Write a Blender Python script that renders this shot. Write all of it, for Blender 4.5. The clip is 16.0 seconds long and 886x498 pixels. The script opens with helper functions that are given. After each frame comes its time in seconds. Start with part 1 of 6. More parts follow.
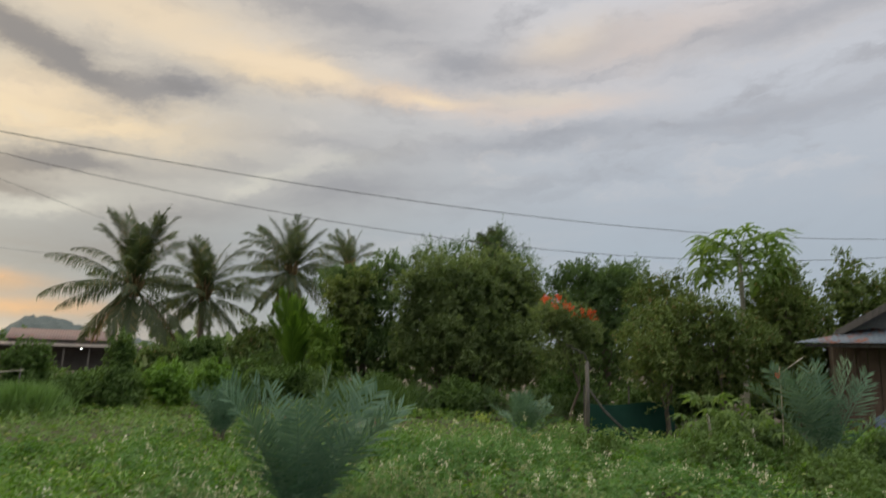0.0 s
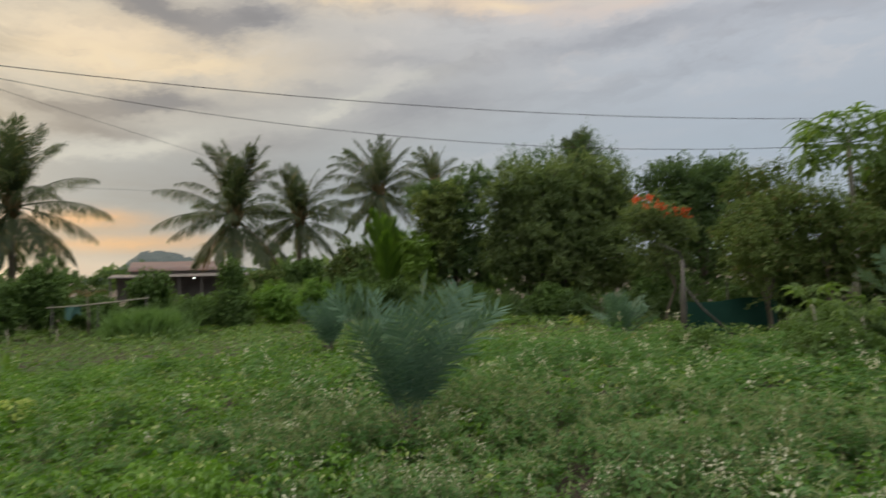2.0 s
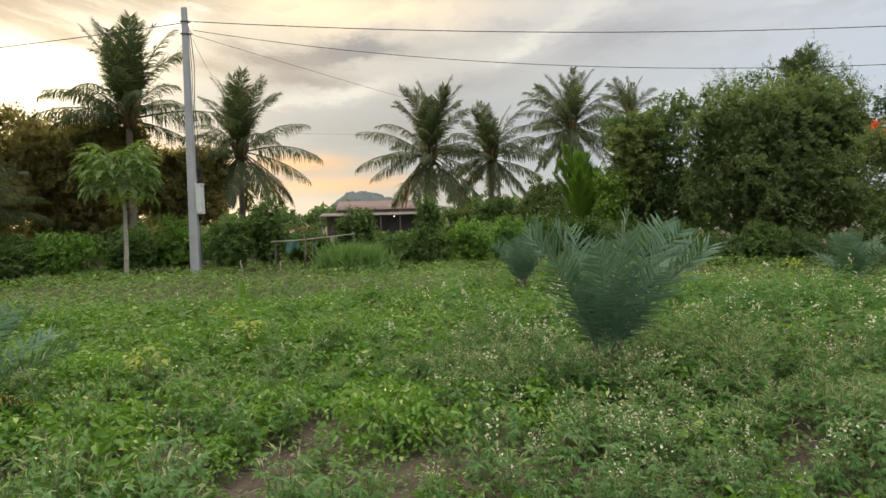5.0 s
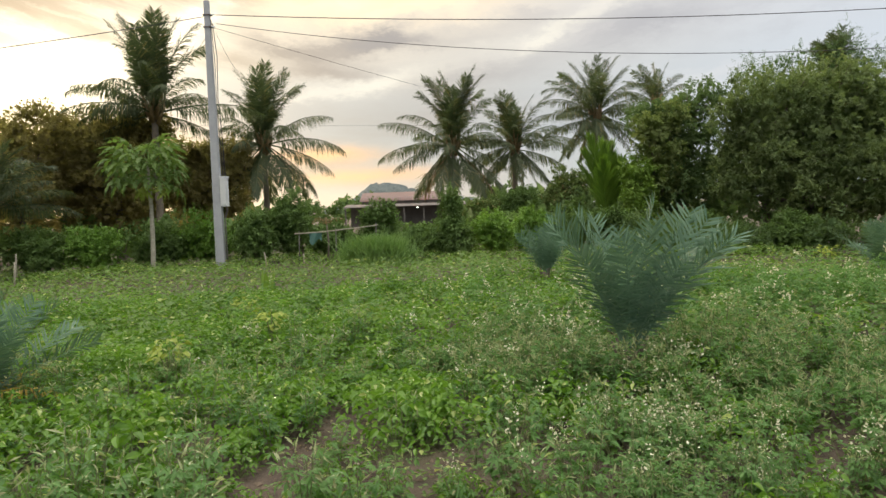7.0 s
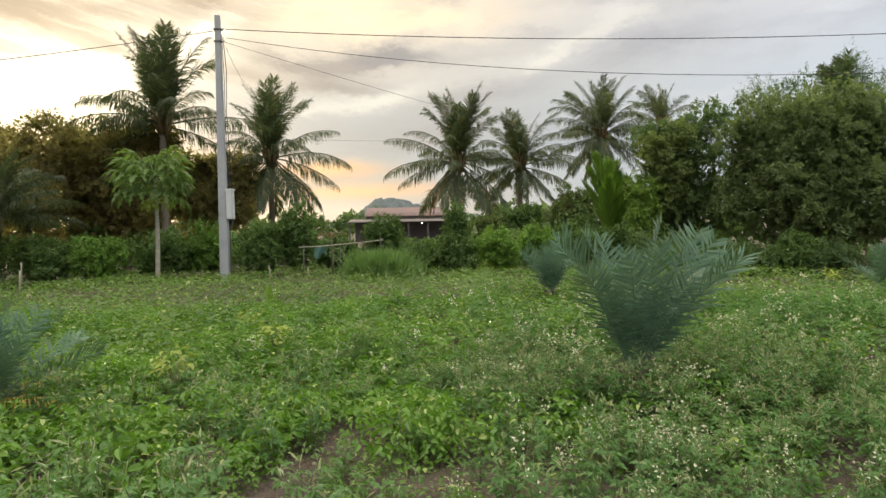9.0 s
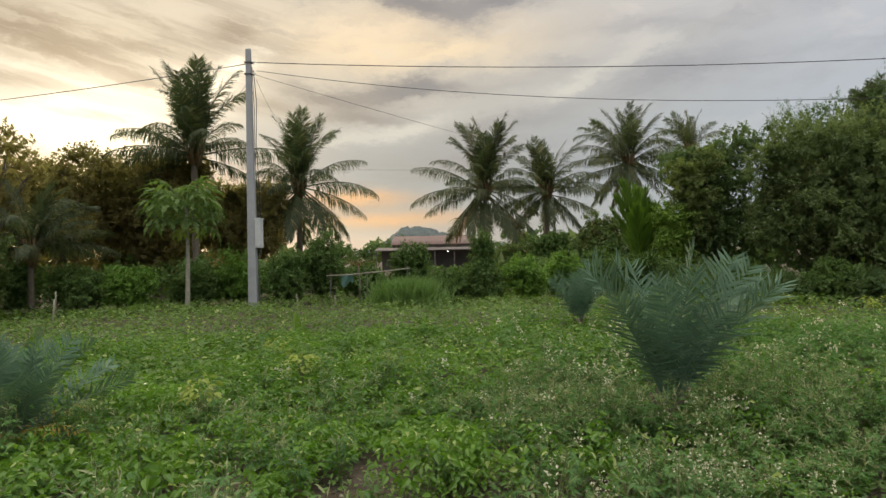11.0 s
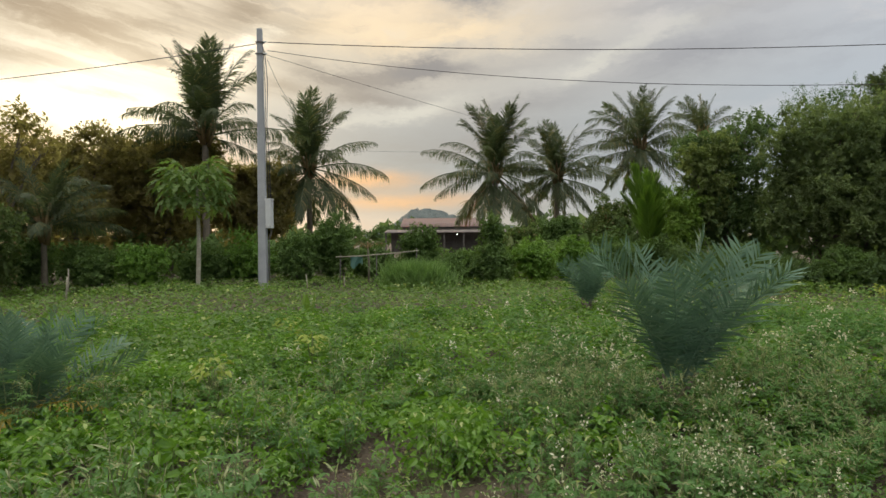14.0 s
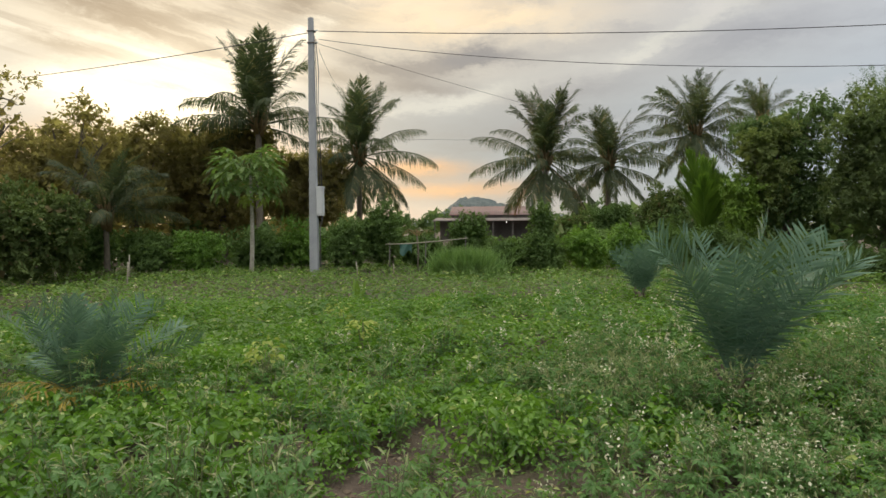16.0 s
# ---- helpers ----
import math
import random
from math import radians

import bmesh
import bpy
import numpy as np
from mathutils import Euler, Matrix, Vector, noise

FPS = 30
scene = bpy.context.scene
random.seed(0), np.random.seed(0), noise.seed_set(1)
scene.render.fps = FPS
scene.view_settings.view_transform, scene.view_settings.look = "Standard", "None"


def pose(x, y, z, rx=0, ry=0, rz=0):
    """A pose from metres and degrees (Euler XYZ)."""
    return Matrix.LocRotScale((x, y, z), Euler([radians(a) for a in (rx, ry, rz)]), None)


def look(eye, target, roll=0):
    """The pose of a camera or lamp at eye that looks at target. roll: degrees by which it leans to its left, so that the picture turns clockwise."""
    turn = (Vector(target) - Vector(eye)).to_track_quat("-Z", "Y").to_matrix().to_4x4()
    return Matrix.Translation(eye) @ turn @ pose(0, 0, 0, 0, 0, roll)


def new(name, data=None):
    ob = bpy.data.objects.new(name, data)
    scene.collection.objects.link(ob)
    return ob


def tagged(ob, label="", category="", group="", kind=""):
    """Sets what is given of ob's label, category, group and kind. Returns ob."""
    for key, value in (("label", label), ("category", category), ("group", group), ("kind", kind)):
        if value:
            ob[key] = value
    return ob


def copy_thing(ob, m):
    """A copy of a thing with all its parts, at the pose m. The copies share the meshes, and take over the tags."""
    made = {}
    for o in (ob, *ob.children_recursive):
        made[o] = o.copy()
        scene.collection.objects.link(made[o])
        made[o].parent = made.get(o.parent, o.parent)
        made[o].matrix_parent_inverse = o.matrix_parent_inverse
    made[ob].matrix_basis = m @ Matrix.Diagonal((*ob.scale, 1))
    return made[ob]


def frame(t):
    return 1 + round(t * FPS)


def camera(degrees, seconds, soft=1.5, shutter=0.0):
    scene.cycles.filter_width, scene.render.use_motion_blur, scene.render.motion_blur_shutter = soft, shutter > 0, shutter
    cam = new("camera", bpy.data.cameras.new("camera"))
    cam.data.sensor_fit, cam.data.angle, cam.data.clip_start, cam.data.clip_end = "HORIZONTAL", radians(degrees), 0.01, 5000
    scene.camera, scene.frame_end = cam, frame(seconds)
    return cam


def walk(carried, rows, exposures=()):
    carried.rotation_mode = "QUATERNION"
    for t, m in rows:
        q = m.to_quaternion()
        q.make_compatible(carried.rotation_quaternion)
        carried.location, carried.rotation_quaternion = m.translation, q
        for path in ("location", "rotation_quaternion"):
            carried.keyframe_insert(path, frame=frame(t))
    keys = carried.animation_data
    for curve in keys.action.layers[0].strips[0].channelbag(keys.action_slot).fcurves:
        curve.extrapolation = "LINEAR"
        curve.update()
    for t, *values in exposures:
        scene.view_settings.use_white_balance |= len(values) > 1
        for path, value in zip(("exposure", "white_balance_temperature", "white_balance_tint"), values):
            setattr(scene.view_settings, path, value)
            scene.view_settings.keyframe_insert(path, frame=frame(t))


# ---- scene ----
cam = camera(67.0, 16.0, soft=1.5, shutter=0.5)
PATH = [
    (0, (0.07, -0.134, 1.74), (0.927, 1.644, 2.065), 1.7),
    (0.5, (0.077, -0.168, 1.766), (0.983, 1.56, 2.205), 0.6),
    (1, (0.073, -0.189, 1.757), (0.991, 1.54, 2.166), -0.3),
    (1.5, (0.04, -0.222, 1.688), (0.879, 1.58, 1.904), -1.0),
    (2, (0.01, -0.22, 1.642), (0.639, 1.677, 1.712), -1.5),
    (2.5, (-0.011, -0.148, 1.626), (0.396, 1.81, 1.637), -1.6),
    (3, (-0.057, -0.179, 1.635), (0.183, 1.806, 1.613), -1.6),
    (3.5, (-0.051, -0.166, 1.623), (0.095, 1.828, 1.585), -1.3),
    (4, (-0.059, -0.144, 1.616), (0.022, 1.854, 1.546), -1.1),
    (6.3, (0.003, 0.002, 1.598), (0.069, 1.998, 1.482), -2.0),
    (6.5, (-0.002, 0.005, 1.601), (0.042, 2.001, 1.479), -1.9),
    (7, (0.0, 0.004, 1.6), (0.0, 2.001, 1.477), -2.0),
    (7.5, (-0.012, 0.0, 1.603), (-0.035, 1.996, 1.481), -2.0),
    (8, (-0.022, 0.0, 1.603), (-0.052, 1.996, 1.488), -1.9),
    (8.5, (-0.023, -0.004, 1.608), (-0.038, 1.994, 1.515), -1.5),
    (9, (-0.026, 0.005, 1.604), (-0.035, 2.004, 1.529), -1.0),
    (9.5, (-0.02, 0.014, 1.606), (-0.034, 2.013, 1.56), -0.9),
    (10, (-0.037, -0.003, 1.614), (-0.089, 1.996, 1.613), -1.1),
    (10.2, (-0.04, 0.008, 1.611), (-0.114, 2.007, 1.622), -1.1),
    (12.5, (-0.044, 0.086, 1.592), (-0.136, 2.084, 1.599), -1.2),
    (13, (-0.036, 0.071, 1.602), (-0.125, 2.069, 1.592), -0.8),
    (13.5, (-0.036, 0.065, 1.592), (-0.131, 2.063, 1.556), -0.5),
    (14, (-0.043, 0.04, 1.604), (-0.157, 2.036, 1.563), -0.5),
    (14.5, (-0.054, 0.076, 1.591), (-0.201, 2.071, 1.554), -0.6),
    (15, (-0.054, 0.073, 1.584), (-0.235, 2.064, 1.527), -0.4),
    (15.5, (-0.067, 0.064, 1.587), (-0.288, 2.05, 1.514), -0.5),
    (16, (-0.068, 0.095, 1.577), (-0.326, 2.076, 1.503), -0.4),
]
EXPOSURES = [(0.0, -0.22, 6350, 8), (0.5, -0.34, 6350, 8), (1.0, -0.4, 6350, 8), (1.5, -0.38, 6300, 7), (2.2, -0.16, 6350, 8), (3.5, 0.02, 6400, 8), (6.5, 0.41, 6500, 9), (9.5, 0.33, 6500, 9), (10.0, 0.08, 6500, 9), (12.5, -0.12, 6420, 8), (16.0, 0.05, 6380, 8)]
walk(cam, [(t, look(eye, target, roll)) for t, eye, target, roll in PATH], EXPOSURES)

# ---- world, sun ----
SUN_AZ, SUN_EL = -30.0, 10.5
world = bpy.data.worlds.new("evening_sky")
scene.world = world
world.use_nodes = True
wt = world.node_tree
wt.nodes.clear()


def nd(tree, kind, **props):
    n = tree.nodes.new(kind)
    for k, v in props.items():
        setattr_plain(n, k, v)
    return n


def setattr_plain(n, k, v):
    if k == "operation":
        n.operation = v
    elif k == "data_type":
        n.data_type = v
    elif k == "blend_type":
        n.blend_type = v
    elif k == "sky_type":
        n.sky_type = v
    elif k == "interpolation_type":
        n.interpolation_type = v


def plug(tree, sock, value):
    if isinstance(value, bpy.types.NodeSocket):
        tree.links.new(value, sock)
    else:
        sock.default_value = value


def mth(tree, op, a, b=0.0, c=0.0):
    n = nd(tree, "ShaderNodeMath", operation=op)
    for s, v in zip(n.inputs, (a, b, c)):
        plug(tree, s, v)
    return n.outputs[0]


def ramp(tree, v, lo, hi, out_lo=0.0, out_hi=1.0):
    n = nd(tree, "ShaderNodeMapRange", interpolation_type="SMOOTHSTEP")
    for s, x in zip(n.inputs, (v, lo, hi, out_lo, out_hi)):
        plug(tree, s, x)
    return n.outputs[0]


def mixc(tree, f, a, b, blend="MIX"):
    n = nd(tree, "ShaderNodeMix", data_type="RGBA", blend_type=blend)
    plug(tree, n.inputs[0], f)
    for s, v in ((n.inputs[6], a), (n.inputs[7], b)):
        plug(tree, s, (*v, 1.0) if isinstance(v, tuple) and len(v) == 3 else v)
    return n.outputs[2]


def noise_tex(tree, vec, scale, detail=4.0, rough=0.55, distort=0.0):
    n = nd(tree, "ShaderNodeTexNoise")
    plug(tree, n.inputs["Vector"], vec)
    n.inputs["Scale"].default_value, n.inputs["Detail"].default_value = scale, detail
    n.inputs["Roughness"].default_value, n.inputs["Distortion"].default_value = rough, distort
    return n.outputs[0]


def combine(tree, x, y, z=0.0):
    n = nd(tree, "ShaderNodeCombineXYZ")
    for s, v in zip(n.inputs, (x, y, z)):
        plug(tree, s, v)
    return n.outputs[0]


# Azimuth (degrees, to the right from +y) and elevation of the way looked along.
way = nd(wt, "ShaderNodeTexCoord").outputs["Generated"]
sep = nd(wt, "ShaderNodeSeparateXYZ")
wt.links.new(way, sep.inputs[0])
az = mth(wt, "MULTIPLY", mth(wt, "ARCTAN2", sep.outputs[0], sep.outputs[1]), 57.2958)
el = mth(wt, "MULTIPLY", mth(wt, "ARCSINE", sep.outputs[2]), 57.2958)
# Ragged edges: the clouds' places are bent by noise.
bend = noise_tex(wt, combine(wt, mth(wt, "MULTIPLY", az, 0.07), mth(wt, "MULTIPLY", el, 0.16)), 1.0, 8.0, 0.72)
bend2 = noise_tex(wt, combine(wt, mth(wt, "MULTIPLY", az, 0.09), mth(wt, "MULTIPLY", el, 0.2), 7.0), 1.0, 8.0, 0.74)
azw = mth(wt, "ADD", az, mth(wt, "MULTIPLY", mth(wt, "SUBTRACT", bend, 0.5), 9.0))
elw = mth(wt, "ADD", el, mth(wt, "MULTIPLY", mth(wt, "SUBTRACT", bend2, 0.5), 4.5))


els = mth(wt, "ADD", el, mth(wt, "MULTIPLY", mth(wt, "SUBTRACT", bend2, 0.5), 2.0))


def cloud(a, e, wide, high, slope=0.0):
    """A soft bank of cloud about a direction, tilted by slope (degrees up per degree to the right)."""
    u = mth(wt, "DIVIDE", mth(wt, "SUBTRACT", azw, a), wide)
    low = mth(wt, "MULTIPLY", mth(wt, "SUBTRACT", azw, a), slope)
    v = mth(wt, "DIVIDE", mth(wt, "SUBTRACT", mth(wt, "SUBTRACT", elw if e > 6 else els, e), low), high)
    r = mth(wt, "ADD", mth(wt, "MULTIPLY", u, u), mth(wt, "MULTIPLY", v, v))
    return mth(wt, "EXPONENT", mth(wt, "MULTIPLY", r, -1.0))


def total(banks):
    out = 0.0
    for amount, *spec in banks:
        out = mth(wt, "ADD", out, mth(wt, "MULTIPLY", cloud(*spec), amount))
    return out


to_sun = Vector((math.sin(radians(SUN_AZ)) * math.cos(radians(SUN_EL)), math.cos(radians(SUN_AZ)) * math.cos(radians(SUN_EL)), math.sin(radians(SUN_EL))))
dot = nd(wt, "ShaderNodeVectorMath", operation="DOT_PRODUCT")
wt.links.new(way, dot.inputs[0])
dot.inputs[1].default_value = to_sun
off_sun = mth(wt, "MULTIPLY", mth(wt, "ARCCOSINE", mth(wt, "MINIMUM", dot.outputs["Value"], 0.99999)), 57.2958)

cool = ramp(wt, az, -5.0, 45.0)
grey = mixc(wt, ramp(wt, el, 3.0, 34.0), mixc(wt, cool, (0.345, 0.367, 0.382), (0.43, 0.485, 0.555)), mixc(wt, cool, (0.74, 0.67, 0.62), (0.73, 0.71, 0.74)))
near = mth(wt, "EXPONENT", mth(wt, "MULTIPLY", mth(wt, "POWER", mth(wt, "DIVIDE", off_sun, 37.0), 2.0), -1.0))
high_near = mth(wt, "MULTIPLY", near, ramp(wt, el, 6.0, 16.0, 0.12, 0.95))
sky = mixc(wt, high_near, grey, (0.77, 0.64, 0.46))
# Warm lit streaks high up, and pale holes.
warm = total([(1.0, 10.0, 23.3, 6.0, 1.5, -0.08), (0.9, 23.0, 22.0, 6.0, 0.9, -0.1), (0.85, -9.0, 18.0, 9.0, 2.4), (0.55, 36.0, 21.2, 7.0, 1.0, 0.1), (0.6, 0.0, 25.5, 9.0, 1.8), (0.5, 43.0, 26.0, 12.0, 2.0, 0.12), (0.7, -3.0, 17.0, 10.0, 1.6, 0.05)])
sky = mixc(wt, mth(wt, "MINIMUM", warm, 1.0), sky, mixc(wt, ramp(wt, az, 5.0, 30.0), (0.98, 0.76, 0.49), (0.92, 0.69, 0.53)))
pale = total([(0.9, 9.0, 13.6, 2.6, 0.55, 0.5), (0.8, -4.4, 10.9, 4.5, 0.7, 0.12), (0.5, -12.0, 9.3, 5.0, 0.5, 0.2), (0.5, 14.0, 15.4, 8.0, 0.7, 0.3)])
sky = mixc(wt, mth(wt, "MINIMUM", pale, 1.0), sky, (0.76, 0.71, 0.60))
# Orange light under the cloud deck near the horizon.
orange = total([(0.9, -9.5, 4.7, 4.0, 0.7), (0.75, -7.0, 2.9, 7.0, 0.7), (0.9, -33.0, 5.0, 13.0, 2.2)])
sky = mixc(wt, mth(wt, "MINIMUM", orange, 1.0), sky, (0.92, 0.50, 0.22))
peach = total([(0.8, -10.0, 1.0, 9.0, 1.2), (0.6, -34.0, 1.5, 16.0, 2.0)])
sky = mixc(wt, mth(wt, "MINIMUM", peach, 1.0), sky, (0.60, 0.53, 0.46))
puff = noise_tex(wt, combine(wt, mth(wt, "MULTIPLY", azw, 0.11), mth(wt, "MULTIPLY", elw, 0.3), 21.0), 1.0, 6.0, 0.6, 0.3)
sky = mixc(wt, mth(wt, "MULTIPLY", ramp(wt, puff, 0.5, 0.72, 0.0, 0.55), ramp(wt, el, 11.0, 17.0)), sky, mixc(wt, near, (0.40, 0.385, 0.405), (0.46, 0.385, 0.30)))
sky = mixc(wt, mth(wt, "MULTIPLY", ramp(wt, puff, 0.48, 0.28, 0.0, 0.5), ramp(wt, el, 11.0, 17.0)), sky, mixc(wt, near, (0.76, 0.70, 0.68), (0.92, 0.76, 0.52)))
# Dark banks and fine streaks.
streak = noise_tex(wt, combine(wt, mth(wt, "MULTIPLY", azw, 0.045), mth(wt, "MULTIPLY", mth(wt, "SUBTRACT", elw, mth(wt, "MULTIPLY", azw, 0.10)), 0.22), 3.0), 1.0, 7.0, 0.58, 0.5)
dark = total([
    (1.15, -9.5, 22.6, 5.0, 1.5, -0.3), (1.0, -4.0, 20.6, 4.5, 1.1, -0.28), (1.2, 3.2, 20.6, 3.2, 1.1, 0.1), (0.75, 18.0, 28.2, 9.0, 1.8), (0.75, 27.0, 24.8, 4.0, 1.4), (0.4, 36.0, 25.5, 8.0, 1.3, 0.2),
    (0.6, 33.0, 18.6, 9.0, 0.9, 0.1), (0.55, 52.0, 19.2, 12.0, 1.2, 0.06), (0.55, 15.0, 17.8, 6.0, 0.9), (0.75, -4.0, 13.6, 5.0, 0.8, 0.02), (0.6, 56.0, 26.0, 12.0, 1.5, 0.1),
    (0.85, -12.0, 12.9, 4.0, 0.9, -0.1), (0.85, -6.0, 13.9, 3.5, 0.9), (0.7, -9.0, 11.6, 4.5, 0.7, 0.05), (0.7, 3.0, 10.8, 6.0, 1.3, 0.1), (0.75, 17.0, 14.0, 7.0, 1.5, 0.14), (0.5, 1.0, 7.8, 12.0, 1.4)])
sky = mixc(wt, mth(wt, "MINIMUM", mth(wt, "ADD", dark, ramp(wt, streak, 0.5, 0.75, 0.0, 0.45)), 0.97), sky, mixc(wt, mth(wt, "MULTIPLY", near, 1.1), (0.36, 0.36, 0.395), (0.34, 0.275, 0.21)))
sky = mixc(wt, ramp(wt, dark, 0.75, 1.3, 0.0, 0.55), sky, (0.265, 0.24, 0.23))
sky = mixc(wt, ramp(wt, streak, 0.5, 0.27, 0.0, 0.35), sky, mixc(wt, near, (0.60, 0.58, 0.60), (0.86, 0.74, 0.54)))
# The sun's light through thin cloud.
glow = mth(wt, "ADD", total([(1.0, -29.0, 9.6, 5.5, 1.7), (0.9, -34.5, 10.4, 5.0, 1.2), (1.0, -19.0, 15.2, 3.0, 1.0, 0.5), (0.75, -24.0, 13.0, 5.0, 1.6), (0.5, -38.0, 13.8, 5.0, 0.6)]), mth(wt, "EXPONENT", mth(wt, "MULTIPLY", mth(wt, "POWER", mth(wt, "DIVIDE", off_sun, 3.6), 2.0), -1.0)))
sky = mixc(wt, mth(wt, "MINIMUM", glow, 1.0), sky, (1.3, 1.16, 0.90))
azs = mth(wt, "ADD", az, mth(wt, "MULTIPLY", mth(wt, "SUBTRACT", bend, 0.5), 4.0))
elf = mth(wt, "ADD", el, mth(wt, "MULTIPLY", mth(wt, "SUBTRACT", bend2, 0.5), 2.4))


def streak_at(a, e, wide, high, slope=0.0):
    u = mth(wt, "SUBTRACT", azs, a)
    v = mth(wt, "DIVIDE", mth(wt, "SUBTRACT", mth(wt, "SUBTRACT", elf, e), mth(wt, "MULTIPLY", u, slope)), high)
    u = mth(wt, "DIVIDE", u, wide)
    return mth(wt, "EXPONENT", mth(wt, "MULTIPLY", mth(wt, "ADD", mth(wt, "MULTIPLY", u, u), mth(wt, "MULTIPLY", v, v)), -1.0))


# sunlit streaks: amount, azimuth, elevation, width, height, slope
LIT = [(0.75, 9.0, 23.8, 5.0, 1.1, -0.03), (0.85, 14.5, 23.3, 3.5, 0.8, -0.15), (0.85, 24.0, 21.9, 3.0, 0.5, -0.08), (0.45, 1.0, 25.5, 8.0, 2.0), (0.4, 36.0, 26.5, 4.0, 1.4, 0.2), (0.5, -8.0, 18.6, 5.0, 1.0), (0.4, 33.0, 22.0, 5.0, 0.7)]
front = 0.0
for amount, *spec in [(1.3, -19.4, 17.8, 1.7, 1.3), (1.2, -34.0, 16.8, 6.0, 1.2, -0.12), (1.1, -32.5, 15.4, 4.5, 1.0, -0.2), (0.8, -36.0, 17.2, 5.0, 0.9, -0.2), (0.75, -26.2, 18.0, 3.4, 0.45, -0.33), (0.7, -25.5, 16.1, 3.2, 0.45, -0.1), (0.6, -26.3, 13.8, 2.6, 0.7), (0.65, -29.6, 10.9, 2.6, 0.3, -0.1), (0.5, -16.0, 16.9, 2.6, 0.9), (0.6, -37.0, 13.2, 4.0, 0.5, -0.15), (0.6, -17.0, 12.2, 3.0, 0.6, -0.1)]:
    front = mth(wt, "ADD", front, mth(wt, "MULTIPLY", streak_at(*spec), amount))
thread = noise_tex(wt, combine(wt, mth(wt, "MULTIPLY", azs, 0.16), mth(wt, "MULTIPLY", mth(wt, "ADD", elf, mth(wt, "MULTIPLY", az, 0.2)), 1.1), 31.0), 1.0, 7.0, 0.66, 0.6)
front = mth(wt, "MULTIPLY", front, ramp(wt, thread, 0.34, 0.62, 0.3, 1.3))
front = mth(wt, "SUBTRACT", 1.0, mth(wt, "EXPONENT", mth(wt, "MULTIPLY", front, -1.15)))
sky = mixc(wt, mth(wt, "MINIMUM", front, 0.97), sky, (0.295, 0.215, 0.14))
lit = 0.0
for amount, *spec in LIT:
    lit = mth(wt, "ADD", lit, mth(wt, "MULTIPLY", streak_at(*spec), amount))
sky = mixc(wt, mth(wt, "MINIMUM", lit, 0.9), sky, (1.02, 0.80, 0.55))
brush = noise_tex(wt, combine(wt, mth(wt, "MULTIPLY", azw, 0.07), mth(wt, "MULTIPLY", mth(wt, "ADD", el, mth(wt, "MULTIPLY", az, 0.22)), 0.75), 11.0), 1.0, 6.0, 0.6, 0.3)
brush = mth(wt, "MULTIPLY", ramp(wt, brush, 0.47, 0.68, 0.0, 0.75), mth(wt, "MULTIPLY", ramp(wt, el, 10.5, 14.0), ramp(wt, az, -12.0, -24.0)))
sky = mixc(wt, brush, sky, (0.42, 0.335, 0.24))
# Unseen cloud deck overhead and behind the camera, brightened to light trees and field.
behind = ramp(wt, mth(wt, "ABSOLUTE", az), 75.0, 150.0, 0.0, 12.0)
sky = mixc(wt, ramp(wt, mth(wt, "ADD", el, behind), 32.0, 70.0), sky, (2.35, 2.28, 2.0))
sky = mixc(wt, ramp(wt, el, 0.0, -4.0), sky, (0.10, 0.11, 0.07))
nishita = nd(wt, "ShaderNodeTexSky", sky_type="NISHITA")
nishita.sun_disc, nishita.sun_elevation, nishita.sun_rotation = False, radians(SUN_EL), radians(SUN_AZ)
air, deck, out = nd(wt, "ShaderNodeBackground"), nd(wt, "ShaderNodeBackground"), nd(wt, "ShaderNodeOutputWorld")
both = nd(wt, "ShaderNodeAddShader")
wt.links.new(nishita.outputs[0], air.inputs[0])
air.inputs[1].default_value = 0.012
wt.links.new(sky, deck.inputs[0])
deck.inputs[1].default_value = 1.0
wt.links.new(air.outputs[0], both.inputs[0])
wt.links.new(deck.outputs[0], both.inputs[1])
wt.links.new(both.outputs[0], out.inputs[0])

sun = new("sun", bpy.data.lights.new("sun", "SUN"))
sun.data.energy, sun.data.angle, sun.data.color = 2.4, radians(14.0), (1.0, 0.80, 0.55)
sun.matrix_world = look((0, 0, 30), Vector((0, 0, 30)) - to_sun)


# ---- materials ----
def material(name):
    m = bpy.data.materials.new(name)
    m.use_nodes = True
    t = m.node_tree
    return m, t, t.nodes["Principled BSDF"], t.nodes["Material Output"]


